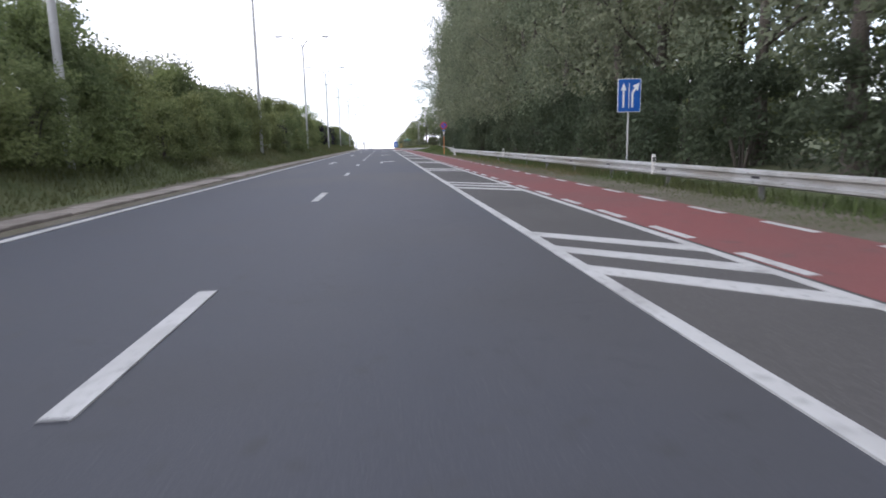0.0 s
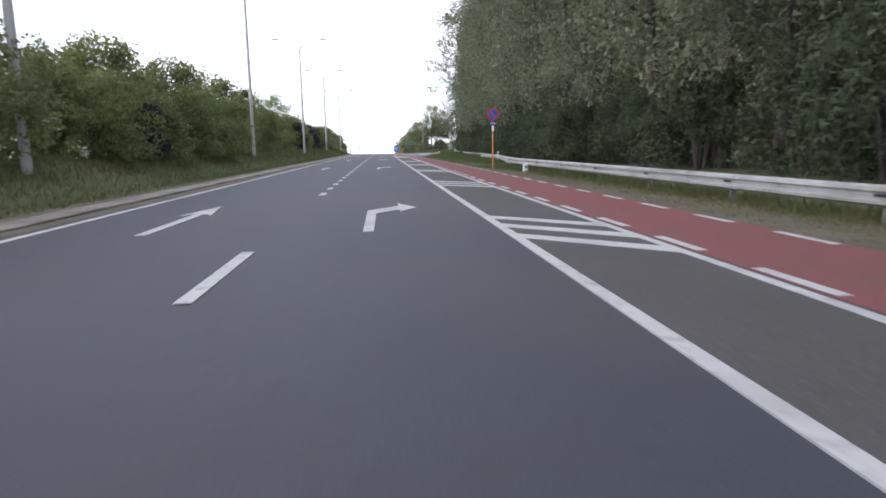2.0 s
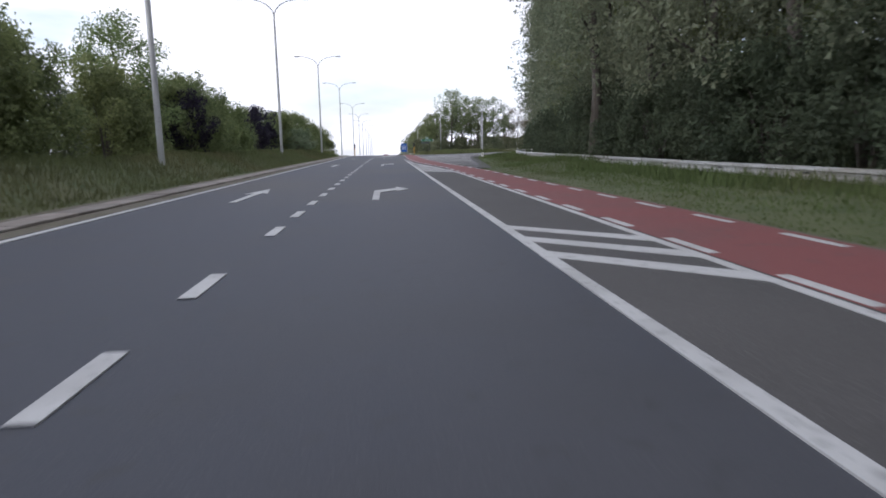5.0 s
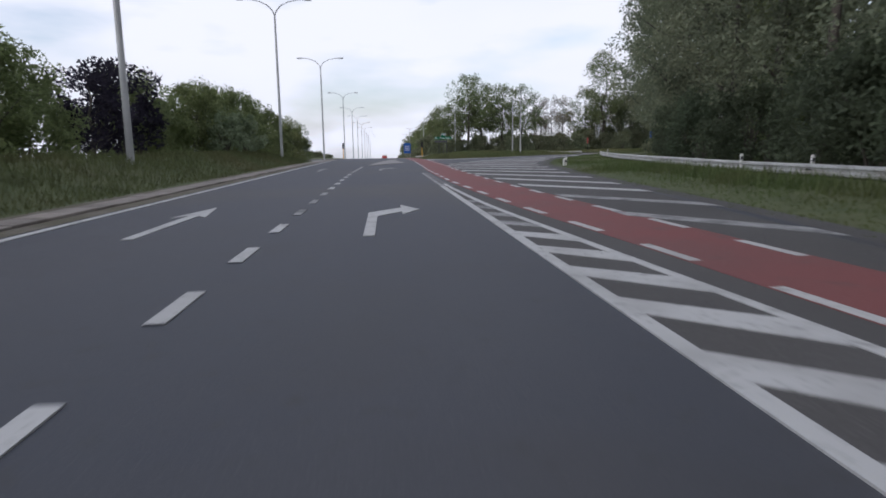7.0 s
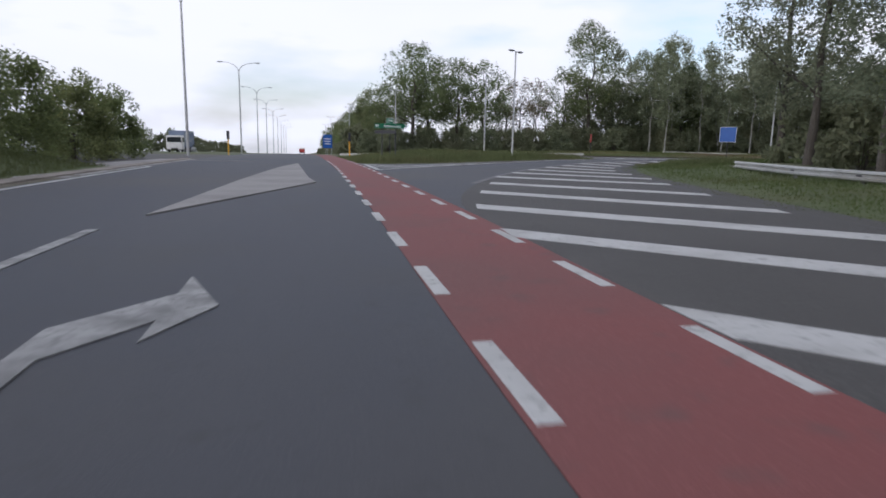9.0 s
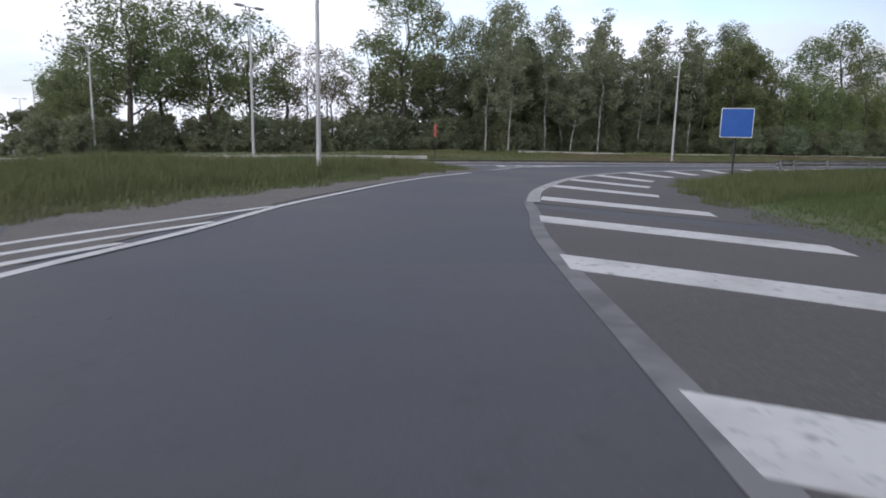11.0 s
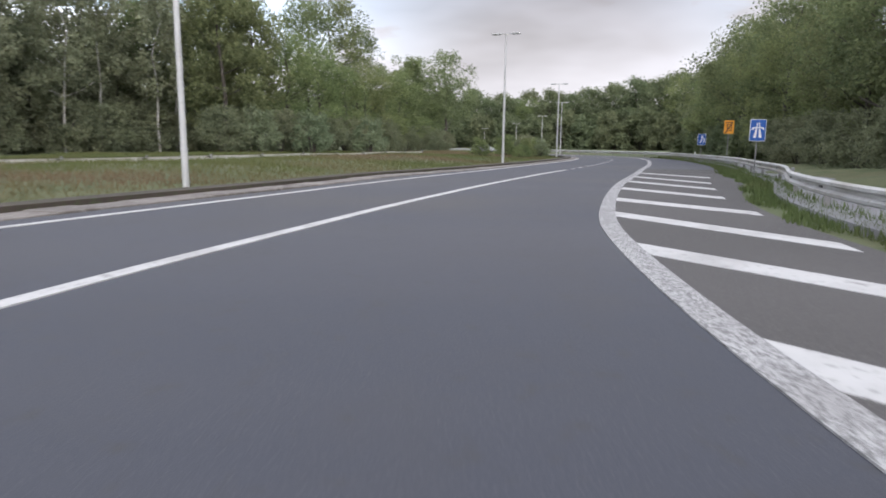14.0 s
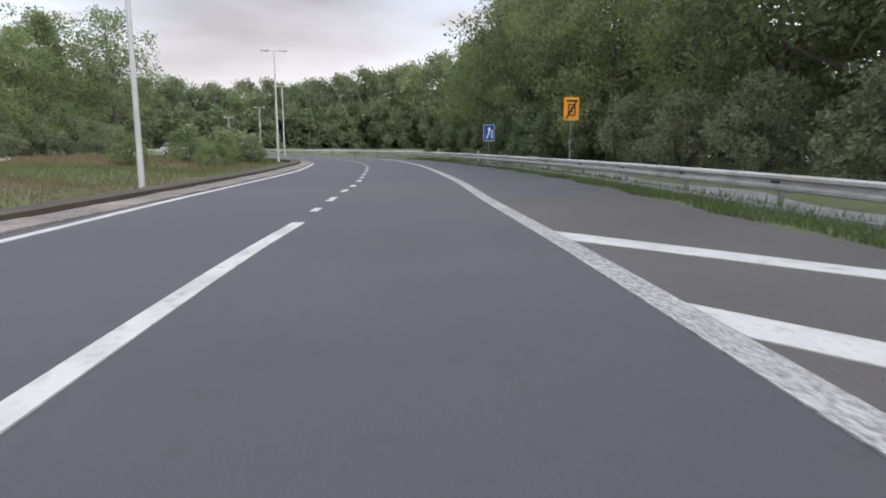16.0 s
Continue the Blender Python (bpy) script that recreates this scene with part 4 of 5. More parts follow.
LABELS = {"back_shrub": "tall grey-green willow shrub at the back of the hedge", "wood_mid": "middle-sized tree that fills the wood's edge", "tall_oak": "tall broad oak with sky showing between its limbs", "tall_oak_b": "tall slender oak of the wood with a high crown", "oak": "broad leafy oak with gaps in its crown", "oak_b": "broad green oak at the edge of the wood", "poplar": "tall grey-green poplar in the roadside wood", "poplar_b": "tall slender poplar with a dark trunk",
          "birch": "slim birch with a white trunk and airy leaves", "birch_b": "leaning birch with a crooked white trunk", "fresh": "light green young tree in full leaf", "dark": "dense dark green tree of the roadside wood",
          "sparse": "thin brownish tree with sparse leaves", "conifer": "pointed dark green tree above the hedge", "purple": "dark purple-leaved small tree in the hedge", "shrub": "dense green shrub of the median hedge",
          "shrub_b": "leafy green shrub of the median hedge", "bush": "small light green bush in the grass", "under": "dark leafy undergrowth below the trees", "side_under": "dense green undergrowth behind the slip road's guard rail", "wood_under": "dark continuous undergrowth at the wood's foot", "far_under": "light green undergrowth of the distant wood", "far_tree": "light green leafy tree of the distant wood", "near_under": "dark leafy undergrowth behind the guard rail", "willow": "grey-green bush at the wood's edge", "elder": "green shrub with white blossom", "near_hedge": "full leafy green shrub that overhangs the verge"}
used = set()
prng = random.Random(5)


def plant(kind, x, y, scale=1.0, sink=0.05, group=""):
    z = float(ground_height(np.array([x]), np.array([y]))[0]) - sink
    s = scale * prng.uniform(0.92, 1.1)
    turn = prng.uniform(0, 360)
    src = kinds[kind]
    if kind not in used:
        used.add(kind)
        ob = src
        ob.matrix_basis = pose(x, y, z, 0, 0, turn) @ Matrix.Diagonal((s, s, s, 1))
    else:
        keep = src.scale.copy()
        src.scale = (s, s, s)
        ob = copy_thing(src, pose(x, y, z, 0, 0, turn))
        src.scale = keep
    cat = "bush" if kind in ("shrub", "shrub_b", "bush", "under", "near_under", "far_under", "side_under", "wood_under", "back_shrub", "willow", "elder", "near_hedge") else "tree"
    return tagged(ob, LABELS[kind], cat, group or ("hedge in the median" if cat == "bush" and x < -5 else "roadside trees" if cat == "tree" else "bushes"))


# hedge in the median, left of the main road
for y in np.arange(-32, 133, 4.4):
    if 112 < y < 127:
        continue
    plant(prng.choice(["shrub", "shrub", "shrub_b", "elder"]) if y < 60 else prng.choice(["shrub_b", "shrub", "shrub_b"]), -11.5 - 2.0 * (y > 48) + prng.uniform(-0.6, 0.6), y + prng.uniform(-1, 1), 0.74 if y < 22 else 0.82)
for y in np.arange(-24, 111, 8.0):
    plant(prng.choice(["back_shrub", "fresh", "back_shrub"]) if y > 24 else "back_shrub", -14.6 + prng.uniform(-0.3, 0.3), y + prng.uniform(-2, 2), 1.0 if y < 24 else 0.9 if y < 36 else 0.76)
for y, k, s in ((66.5, "conifer", 0.70), (70.5, "conifer", 0.76), (74.0, "conifer", 0.66), (78.5, "conifer", 0.60), (92.5, "purple", 0.72), (112, "shrub_b", 0.8), (116, "purple", 0.8), (119.5, "purple", 0.84), (123, "shrub_b", 0.88), (127, "shrub_b", 0.84), (131, "shrub_b", 0.82), (136, "shrub", 0.76), (140.5, "shrub", 0.76), (145, "shrub_b", 0.9), (150, "shrub", 0.8), (156, "shrub_b", 0.9), (161, "shrub_b", 0.8)):
    plant(k, -12.0 if y == 92.5 else -13.3 if k == "purple" else -14.2 if y < 130 else -12.6 + (y - 136) * 0.07, y, s)
for y in np.arange(-25, 4, 3.1):
    plant(prng.choice(["near_hedge", "near_hedge", "shrub_b"]), -9.9 + prng.uniform(-0.3, 0.3), y + prng.uniform(-0.6, 0.6), 0.62)
for y in (12.5, 27.0, 38.5, 41.5):
    plant("near_hedge", -10.5, y, 0.72)
for x, y in ((-10.9, 129.5), (-10.6, 134), (-11.6, 28)):
    plant("willow" if y > 100 else "bush", x, y, 0.9)
plant("purple", -9.9, 30.5, 0.42)
plant("elder", -10.3, 33.4, 0.55)
# beyond the opposite carriageway
for y in np.arange(-20, 330, 10.5):
    plant(prng.choice(["oak_b", "shrub", "fresh", "dark"]), -31 + prng.uniform(-2, 2) - (6 if y > 140 else 0), y + prng.uniform(-3, 3), 0.45 if y > 140 else 0.6)

# wood right of the main road
for y in np.arange(-30, 88, 5.6):
    plant(prng.choice(["poplar", "poplar_b", "poplar"]), 10.9 + 0.3 * (y > 60) + prng.uniform(-0.6, 0.6), y + prng.uniform(-1.5, 1.5), 1.0)
for y in np.arange(88, 128, 5.0):
    plant(prng.choice(["poplar", "poplar_b", "dark"]), 13.0 + (y - 88) * 0.13 + prng.uniform(-0.6, 0.6), y + prng.uniform(-1, 1), 0.95)
for y in np.arange(-30, 64, 8.0):
    plant("dark", 16.0 + prng.uniform(-0.8, 0.8), y + prng.uniform(-2, 2), 1.15)
for y in np.arange(24, 90, 6.5):
    plant("dark", 20.5 + prng.uniform(-0.8, 0.8), y + prng.uniform(-1, 1), 1.3)
for y in np.arange(64, 128, 10.0):
    plant("dark", 16.8 + max(0, y - 85) * 0.13 + prng.uniform(-1.0, 1.0), y + prng.uniform(-2, 2), 1.1)
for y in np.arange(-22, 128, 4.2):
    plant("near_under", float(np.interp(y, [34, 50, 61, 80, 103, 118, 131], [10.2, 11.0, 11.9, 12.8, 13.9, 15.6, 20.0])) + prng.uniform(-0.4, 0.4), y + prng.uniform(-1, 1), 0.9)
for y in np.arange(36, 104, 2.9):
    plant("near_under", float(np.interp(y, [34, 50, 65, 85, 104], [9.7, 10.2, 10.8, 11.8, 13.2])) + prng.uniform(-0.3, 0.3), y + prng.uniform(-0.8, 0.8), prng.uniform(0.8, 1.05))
for x, y in ((18.6, 123), (20, 128.5), (22, 134), (23.8, 140), (25.6, 146), (28.2, 151), (31, 140), (36, 145), (29, 129), (41, 149)):
    plant(prng.choice(["poplar", "poplar_b"]), x, y, 0.95)
for x, y in ((19.5, 126), (21.5, 132), (24, 137.5), (25.8, 143), (28, 148.5), (33.5, 141.5), (38, 146)):
    plant("under", x, y, 0.8)

# trees behind the junction
for k, x, y, s in (("oak", 15.4, 206, 1.04), ("oak_b", 22.0, 207, 1.14), ("oak_b", 12.2, 210, 0.8), ("oak_b", 18.5, 211, 1.16), ("oak_b", 26.0, 208, 1.02),
                   ("sparse", 29.5, 208, 1.1), ("sparse", 32.5, 210, 1.2), ("sparse", 31.0, 213, 1.1), ("sparse", 35.0, 211, 1.15), ("sparse", 34.0, 207, 1.0),
                   ("tall_oak", 41.5, 206, 1.0), ("tall_oak_b", 46.5, 208, 1.0), ("oak", 38.5, 208, 0.9), ("tall_oak", 52.0, 209, 0.92)):
    plant(k, x, y, s)
for x in np.arange(48, 92, 4.2):
    plant(prng.choice(["birch", "birch", "birch_b", "birch"]), x + prng.uniform(-1, 1), 201.5 - max(0, x - 80) * 0.16 + prng.uniform(-1.5, 1.8), 1.08)
for x in np.arange(56, 96, 6.4):
    plant(prng.choice(["tall_oak_b", "tall_oak_b", "poplar_b", "birch"]), x + prng.uniform(-1, 1), 207 - max(0, x - 80) * 0.14 + prng.uniform(-1.5, 1.5), 1.0)
for x in np.arange(47, 98, 4.4):
    plant(prng.choice(["wood_mid", "wood_mid", "wood_mid", "dark"]), x + prng.uniform(-1, 1), 205.0 - max(0, x - 80) * 0.14 + prng.uniform(-1.2, 1.2), prng.uniform(0.8, 1.0))
for x in np.arange(43, 97, 3.0):
    plant("wood_mid", x + prng.uniform(-1, 1), 209.5 - max(0, x - 80) * 0.14 + prng.uniform(-1.5, 1.5), prng.uniform(0.95, 1.25))
for x in np.arange(9.0, 98, 2.7):
    plant("wood_under", x + prng.uniform(-0.6, 0.6), 203.0 - max(0, x - 80) * 0.14 + prng.uniform(-1.5, 2.0), 0.95 if x > 38 else 0.82)
for x in np.arange(8, 130, 5.4):
    plant("under", x, 215 - max(0, x - 90) * 0.2, 1.15 if x > 38 else 1.0)
plant("birch_b", 58.6, 198.6, 0.85)
plant("birch", 49.3, 197.8, 0.95)
for x in np.arange(84, 134, 5.0):
    plant(prng.choice(["fresh", "fresh", "dark"]), x, 196 - (x - 84) * 0.15 + prng.uniform(-1, 1), 0.98)
for x in np.arange(80, 136, 4.0):
    plant("side_under", x, 193.5 - (x - 84) * 0.15 + prng.uniform(-0.8, 0.8), 0.85)
plant("oak", 137.7, 187, 1.2)
plant("oak_b", 131, 190, 1.1)
for x, y, k in ((104, 197, 0.92), (110, 196, 1.0), (116, 195, 0.86)):
    plant("tall_oak", x, y, k)
for x, y in ((88, 190), (95, 187), (82, 192)):
    plant("willow", x, y, 1.15)
for x, y in ((104, 171.5), (107, 173), (101, 171), (110, 174.5), (98, 172)):
    plant("bush", x, y, 0.6)
for x, y, k in ((92, 172.3, 0.42), (95, 172.0, 0.5), (99, 170.6, 0.55), (102.5, 170.6, 0.62), (105.5, 171.3, 0.7), (108, 171.9, 0.66), (111, 173.2, 0.6), (113, 174.5, 0.5), (97, 174.0, 0.7), (90, 175.5, 0.55)):
    plant(prng.choice(["bush", "willow", "bush"]), x, y, k)
plant("elder", 108.5, 172.6, 0.5)
plant("under", 103.0, 172.4, 0.5)

# wood right of the slip road and round its far bend
for x in np.arange(44, 128, 5.0):
    plant(prng.choice(["fresh", "oak_b", "fresh", "oak"] if x < 85 else ["fresh", "oak", "fresh"]), x, 153 - (x - 44) * 0.05 + prng.uniform(-1, 1), 1.0 + 0.06 * min(max((x - 84) / 36, 0), 1))
for x in np.arange(42, 134, 6.0):
    plant(prng.choice(["dark", "oak", "dark"]), x, 146 + prng.uniform(-1.5, 1.5), 1.1 - 0.12 * min(max((x - 84) / 36, 0), 1))
for x in np.arange(46, 130, 4.2):
    plant("side_under" if x < 85 else "far_under", x, 155.2 - (x - 44) * 0.05 + prng.uniform(-0.4, 0.4), 0.75)
for x in np.arange(50, 112, 5.2):
    plant("side_under", x, 142.5 + prng.uniform(-1, 1), 1.5)
for k in range(38):
    a = radians(-80 + 3.6 * k)
    plant(prng.choice(["far_tree", "fresh", "far_tree"]), 122 + 112 * math.cos(a), 205 + 104 * math.sin(a), 1.65 + 0.3 * min(max((16 - k) / 6, 0), 1), sink=1.5)
for k in range(30):
    a = radians(-76 + 4.5 * k)
    plant("far_tree", 122 + 126 * math.cos(a), 205 + 118 * math.sin(a), 1.8 + 0.35 * min(max((13 - k) / 5, 0), 1), sink=1.5)
for k in range(30):
    a = radians(-82 + 4.6 * k)
    plant("far_under", 122 + 106 * math.cos(a), 205 + 98 * math.sin(a), 2.6, sink=1.5)
for k in range(22):
    a = radians(-82 + 6.4 * k)
    plant("far_under", 122 + 118 * math.cos(a), 205 + 110 * math.sin(a), 3.4, sink=1.5)
# far along the main road
for y in np.arange(216, 330, 8):
    plant(prng.choice(["oak_b", "dark", "fresh"]), 10.5 + prng.uniform(-0.8, 1.2), y + prng.uniform(-2, 2), 0.52)
    plant("wood_under", 8.4 + prng.uniform(-0.5, 0.5), y + prng.uniform(-2, 2), 0.62)
for y in np.arange(235, 520, 15):
    plant(prng.choice(["oak", "dark", "oak_b"]), 12.5 + prng.uniform(-1.5, 3), y + prng.uniform(-3, 3), 0.8)
    plant("under", 9.5 + prng.uniform(-1, 1), y + prng.uniform(-3, 3), 0.7)
for y in np.arange(215, 520, 18):
    plant("under", -34 + prng.uniform(-2, 2), y, 1.0)


# ---- grass: blades in patches ----
def grass(name, label, mat, seed, areas, height, width=0.02, density=22, clear=0.75, reach=99.0):
    rng = np.random.default_rng(seed)
    xs, ys = [], []
    for x0, x1, y0, y1 in areas:
        n = int((x1 - x0) * (y1 - y0) * density)
        xs.append(rng.uniform(x0, x1, n))
        ys.append(rng.uniform(y0, y1, n))
    x, y = np.concatenate(xs), np.concatenate(ys)
    d = road_distance(x, y)
    keep = (d > clear + 0.25 * np.sin(x * 1.7 + y * 1.3)) & (d < reach)
    x, y = x[keep], y[keep]
    z = np.maximum(ground_height(x, y) - 0.03, dip(x, y) - 0.03)
    h = height * rng.uniform(0.45, 1.15, len(x)) * np.clip((d[keep] - 0.3) / 1.6, 0.35, 1)
    a = rng.uniform(0, 2 * math.pi, len(x))
    lean = rng.normal(size=(len(x), 2)) * 0.28
    base = np.stack([x, y, z], 1)
    side = np.stack([np.cos(a), np.sin(a), 0 * a], 1) * width
    tip = base + np.stack([lean[:, 0] * h, lean[:, 1] * h, h], 1)
    mid_ = base * 0.5 + tip * 0.5 + np.stack([-lean[:, 0], -lean[:, 1], 0 * h], 1) * h[:, None] * 0.12
    v = np.stack([base - side, base + side, mid_ + side * 0.8, mid_ - side * 0.8, tip], 1).reshape(-1, 3)
    i = np.arange(len(x)) * 5
    q = np.stack([i, i + 1, i + 2, i + 3], 1)
    t = np.stack([i + 3, i + 2, i + 4], 1)
    me = bpy.data.meshes.new(name)
    me.vertices.add(len(v))
    me.vertices.foreach_set("co", v.astype(np.float32).ravel())
    me.loops.add(7 * len(x))
    me.loops.foreach_set("vertex_index", np.concatenate([q, t], 1).astype(np.int32).ravel())
    me.polygons.add(2 * len(x))
    me.polygons.foreach_set("loop_start", np.stack([np.arange(len(x)) * 7, np.arange(len(x)) * 7 + 4], 1).astype(np.int32).ravel())
    me.materials.append(mat)
    me.update(calc_edges=True)
    me.validate()
    return tagged(new(name, me), label, "grass", kind="stuff")


grass("grass", "uncut green grass of the median", BLADE, 31, [(-11.0, -7.4, -26, 60)], 0.26, 0.011, 125)
grass("grass", "uncut olive grass of the median", BLADE, 39, [(-11.0, -7.4, 60, 150)], 0.32, 0.011, 120)
grass("grass", "dry yellowish grass along the path", BLADE_DRY, 32, [(4.8, 7.6, -6, 34)], 0.18, 0.010, 150, clear=0.02)
grass("grass", "short green grass between path and guard rail", BLADE_DEEP, 41, [(4.9, 7.6, -26, 2), (5.3, 7.6, 2, 32), (4.95, 7.6, 32, 44)], 0.17, 0.010, 150, clear=0.10)
grass("grass", "green grass below the guard rail", BLADE_DEEP, 33, [(4.6, 10, 40, 118), (7, 20, 112, 158)], 0.15, 0.013, 85, clear=0.2)
grass("grass", "long grass at the foot of the guard rail", BLADE_DEEP, 37, [(6.35, 7.0, -24, 40), (6.6, 8.0, 46, 62), (7.6, 9.2, 62, 82), (8.7, 10.1, 82, 104), (9.5, 11.3, 104, 117)], 0.42, 0.016, 75)
grass("grass", "tall meadow grass of the traffic island", BLADE, 34, [(3.8, 29, 154, 170)], 0.52, 0.012, 150, clear=0.22)
grass("grass", "tall meadow grass of the traffic island", BLADE, 40, [(3.8, 29, 170, 184)], 0.42, 0.018, 60, clear=0.22)
grass("grass", "yellow-green meadow before the trees", BLADE_MEADOW, 35, [(24, 110, 168, 184), (30, 100, 184, 197)], 0.21, 0.013, 80, clear=0.55)
grass("grass", "green grass below the guard rail", BLADE_DEEP, 36, [(18, 40, 150, 166)], 0.20, 0.012, 170, clear=0.3)
grass("grass", "lush green grass before the slip road's guard rail", BLADE_DEEP, 38, [(38, 76, 158.5, 166), (76, 112, 156.0, 160)], 0.56, 0.011, 220, clear=0.08, reach=1.25)


# ---- street lamps ----
def double_lamp(x, y, height=13.4):
    ob = empty("street_lamp", (x, y, float(ground_height(np.array([x]), np.array([y]))[0]) - 0.02))
    tube_part("base", [(0, 0, -0.2), (0, 0, 1.3), (0, 0, 1.36)], [0.130, 0.128, 0.122], POLE_PAINT, ob)
    tube_part("pole", [(0, 0, 1.3), (0, 0, height * 0.6), (0, 0, height - 1.2)], [0.125, 0.10, 0.075], POLE_PAINT, ob)
    box_part("service_door", (0.11, 0.02, 0.34), (0.0, -0.137, 0.75), POLE_PAINT, ob, bevel=0.008)
    for s in (-1, 1):
        pts = [(0, 0, height - 1.25), (s * 0.16, 0, height - 0.85), (s * 0.56, 0, height - 0.42), (s * 1.2, 0, height - 0.12), (s * 2.0, 0, height + 0.03), (s * 2.4, 0, height + 0.05)]
        arm = tube_part("arm", pts, [0.06, 0.055, 0.05, 0.045, 0.04, 0.035], POLE_PAINT, ob, sides=8)
        bm = box(bmesh.new(), (0.78, 0.26, 0.13), (s * 2.72, 0, height + 0.06), None, 0.05)
        head = part("lamp_head", bm, POLE_PAINT, ob)
        box_part("lens", (0.5, 0.2, 0.05), (s * 2.77, 0, height - 0.018), LENS, head, bevel=0.015)
    return tagged(ob, "tall pale steel street lamp with two curved arms", "street lamp", "lamps along the median")


for x, y in ((-9.6, -38), (-9.6, -8.0), (-9.6, 21.3), (-9.6, 50.5), (-9.6, 80.2), (-9.6, 110.3), (-9.3, 142.2), (-8.85, 175.5), (-8.8, 221), (-8.8, 257), (-8.8, 289), (-8.7, 322), (-8.7, 355), (-8.7, 388), (-8.7, 420), (-8.7, 455)):
    double_lamp(x, y, 13.0 if y < 150 else 13.6)


def mast_lamp(x, y, height=8.2, turn=0.0):
    ob = empty("street_lamp", (x, y, 0.1 + drop((x, y)) - 0.0155 * max(0, x - 78)), turn)
    tube_part("base", [(0, 0, -0.2), (0, 0, 0.95), (0, 0, 1.0)], [0.086, 0.085, 0.081], POLE_PAINT, ob)
    tube_part("pole", [(0, 0, 0.95), (0, 0, height * 0.6), (0, 0, height)], [0.08, 0.068, 0.05], POLE_PAINT, ob)
    tube_part("cross_arm", [(-0.42, 0, height), (0.42, 0, height)], [0.025, 0.025], POLE_PAINT, ob, sides=8)
    for s in (-1, 1):
        head = part("lamp_head", box(bmesh.new(), (0.58, 0.24, 0.10), (s * 0.64, 0, height + 0.02), None, 0.035), POLE_PAINT, ob)
        box_part("lens", (0.4, 0.18, 0.03), (s * 0.64, 0, height - 0.04), LENS, head, bevel=0.01)
    return tagged(ob, "slim pale lamp mast with two flat heads", "street lamp", "lamp masts of the slip road")


for x, y, a in ((12.3, 200.9, 20), (19.1, 182.6, 20), (16.9, 166.8, 40), (50.1, 178.3, 100), (77.5, 172.5, 80), (106.5, 169.0, 85), (130.5, 168.5, 90), (162, 172, 90), (190, 178.8, 90), (221, 190, 90), (8.5, 232, 10), (6.5, 262, 10), (6.5, 300, 10)):
    mast_lamp(x, y, 8.2, a)


# ---- guard rails ----
def guard_rail(line, mat, label, height=0.62, post_every=4.0, face=1, group="guard rails", plain=False, follow=1.0):
    """A W-shaped beam on steel posts along plan points; face: the side (left 1, right -1) that its waves point to."""
    ob = empty("guard_rail", (*line[0], 0))
    o = Vector((*line[0], 0))
    p = np.array(smooth_line(line, 0.8), float)
    d = np.gradient(p, axis=0)
    d /= np.hypot(*d.T)[:, None]
    nrm = np.stack([-d[:, 1], d[:, 0]], 1) * face
    prof = [(0.0, 0.0), (0.07, 0.035), (0.075, 0.085), (0.0, 0.125), (0.0, 0.185), (0.075, 0.225), (0.07, 0.275), (0.0, 0.31)]
    if plain:
        prof = [(0.0, 0.0), (0.03, 0.01), (0.03, 0.10), (0.03, 0.20), (0.0, 0.21)]
    m = len(prof)
    gz = ground_height(p[:, 0], p[:, 1]) * follow
    gz = np.convolve(np.pad(gz, 4, mode="edge"), np.ones(9) / 9, "valid")
    verts, faces = [], []
    for i in range(len(p)):
        for out, z in prof + [(u - 0.006, w) for u, w in prof[::-1]]:
            verts.append((p[i][0] + nrm[i][0] * out - o.x, p[i][1] + nrm[i][1] * out - o.y, gz[i] + height - 0.31 + z))
    n = 2 * m
    for i in range(len(p) - 1):
        for k in range(n):
            faces.append((i * n + k, i * n + (k + 1) % n, (i + 1) * n + (k + 1) % n, (i + 1) * n + k))
    faces += [tuple(range(n)), tuple((len(p) - 1) * n + k for k in range(n))]
    beam = mesh_object("beam", verts, faces, mat, ob)
    s = np.r_[0, np.cumsum(np.hypot(*np.diff(p, axis=0).T))]
    shared = None
    for at in np.arange(0.3, s[-1], post_every):
        x, y = np.interp(at, s, p[:, 0]), np.interp(at, s, p[:, 1])
        i = min(int(np.searchsorted(s, at)), len(p) - 1)
        q = Vector((x, y, np.interp(at, s, gz))) - o
        if shared is None:
            bm = box(bmesh.new(), (0.05, 0.11, height + 0.25), (0, 0, height / 2 - 0.15), None, 0.006)
            first = part("post", bm, POST_DULL, ob)
            shared = first.data
        else:
            first = new("post", shared)
            first.parent = ob
        first.matrix_basis = Matrix.Translation(q - Vector((nrm[i][0], nrm[i][1], 0)) * 0.13) @ Matrix.Rotation(math.atan2(d[i][1], d[i][0]), 4, "Z")
        if at + post_every < s[-1]:
            # lapped joint of two beam lengths
            jx, jy = x + nrm[i][0] * 0.006, y + nrm[i][1] * 0.006
            jb = new("splice", JOINT)
            jb.parent = ob
            jb.matrix_basis = Matrix.Translation(Vector((jx, jy, np.interp(at, s, gz) + height - 0.155)) - o) @ Matrix.Rotation(math.atan2(d[i][1], d[i][0]), 4, "Z")
    return tagged(ob, label, "guard rail", group)


jbm = bmesh.new()
box(jbm, (0.26, 0.014, 0.045), (0, 0, 0), None, 0.004)
JOINT = bpy.data.meshes.new("splice")
jbm.to_mesh(JOINT)
jbm.free()
JOINT.materials.append(DARK_METAL)

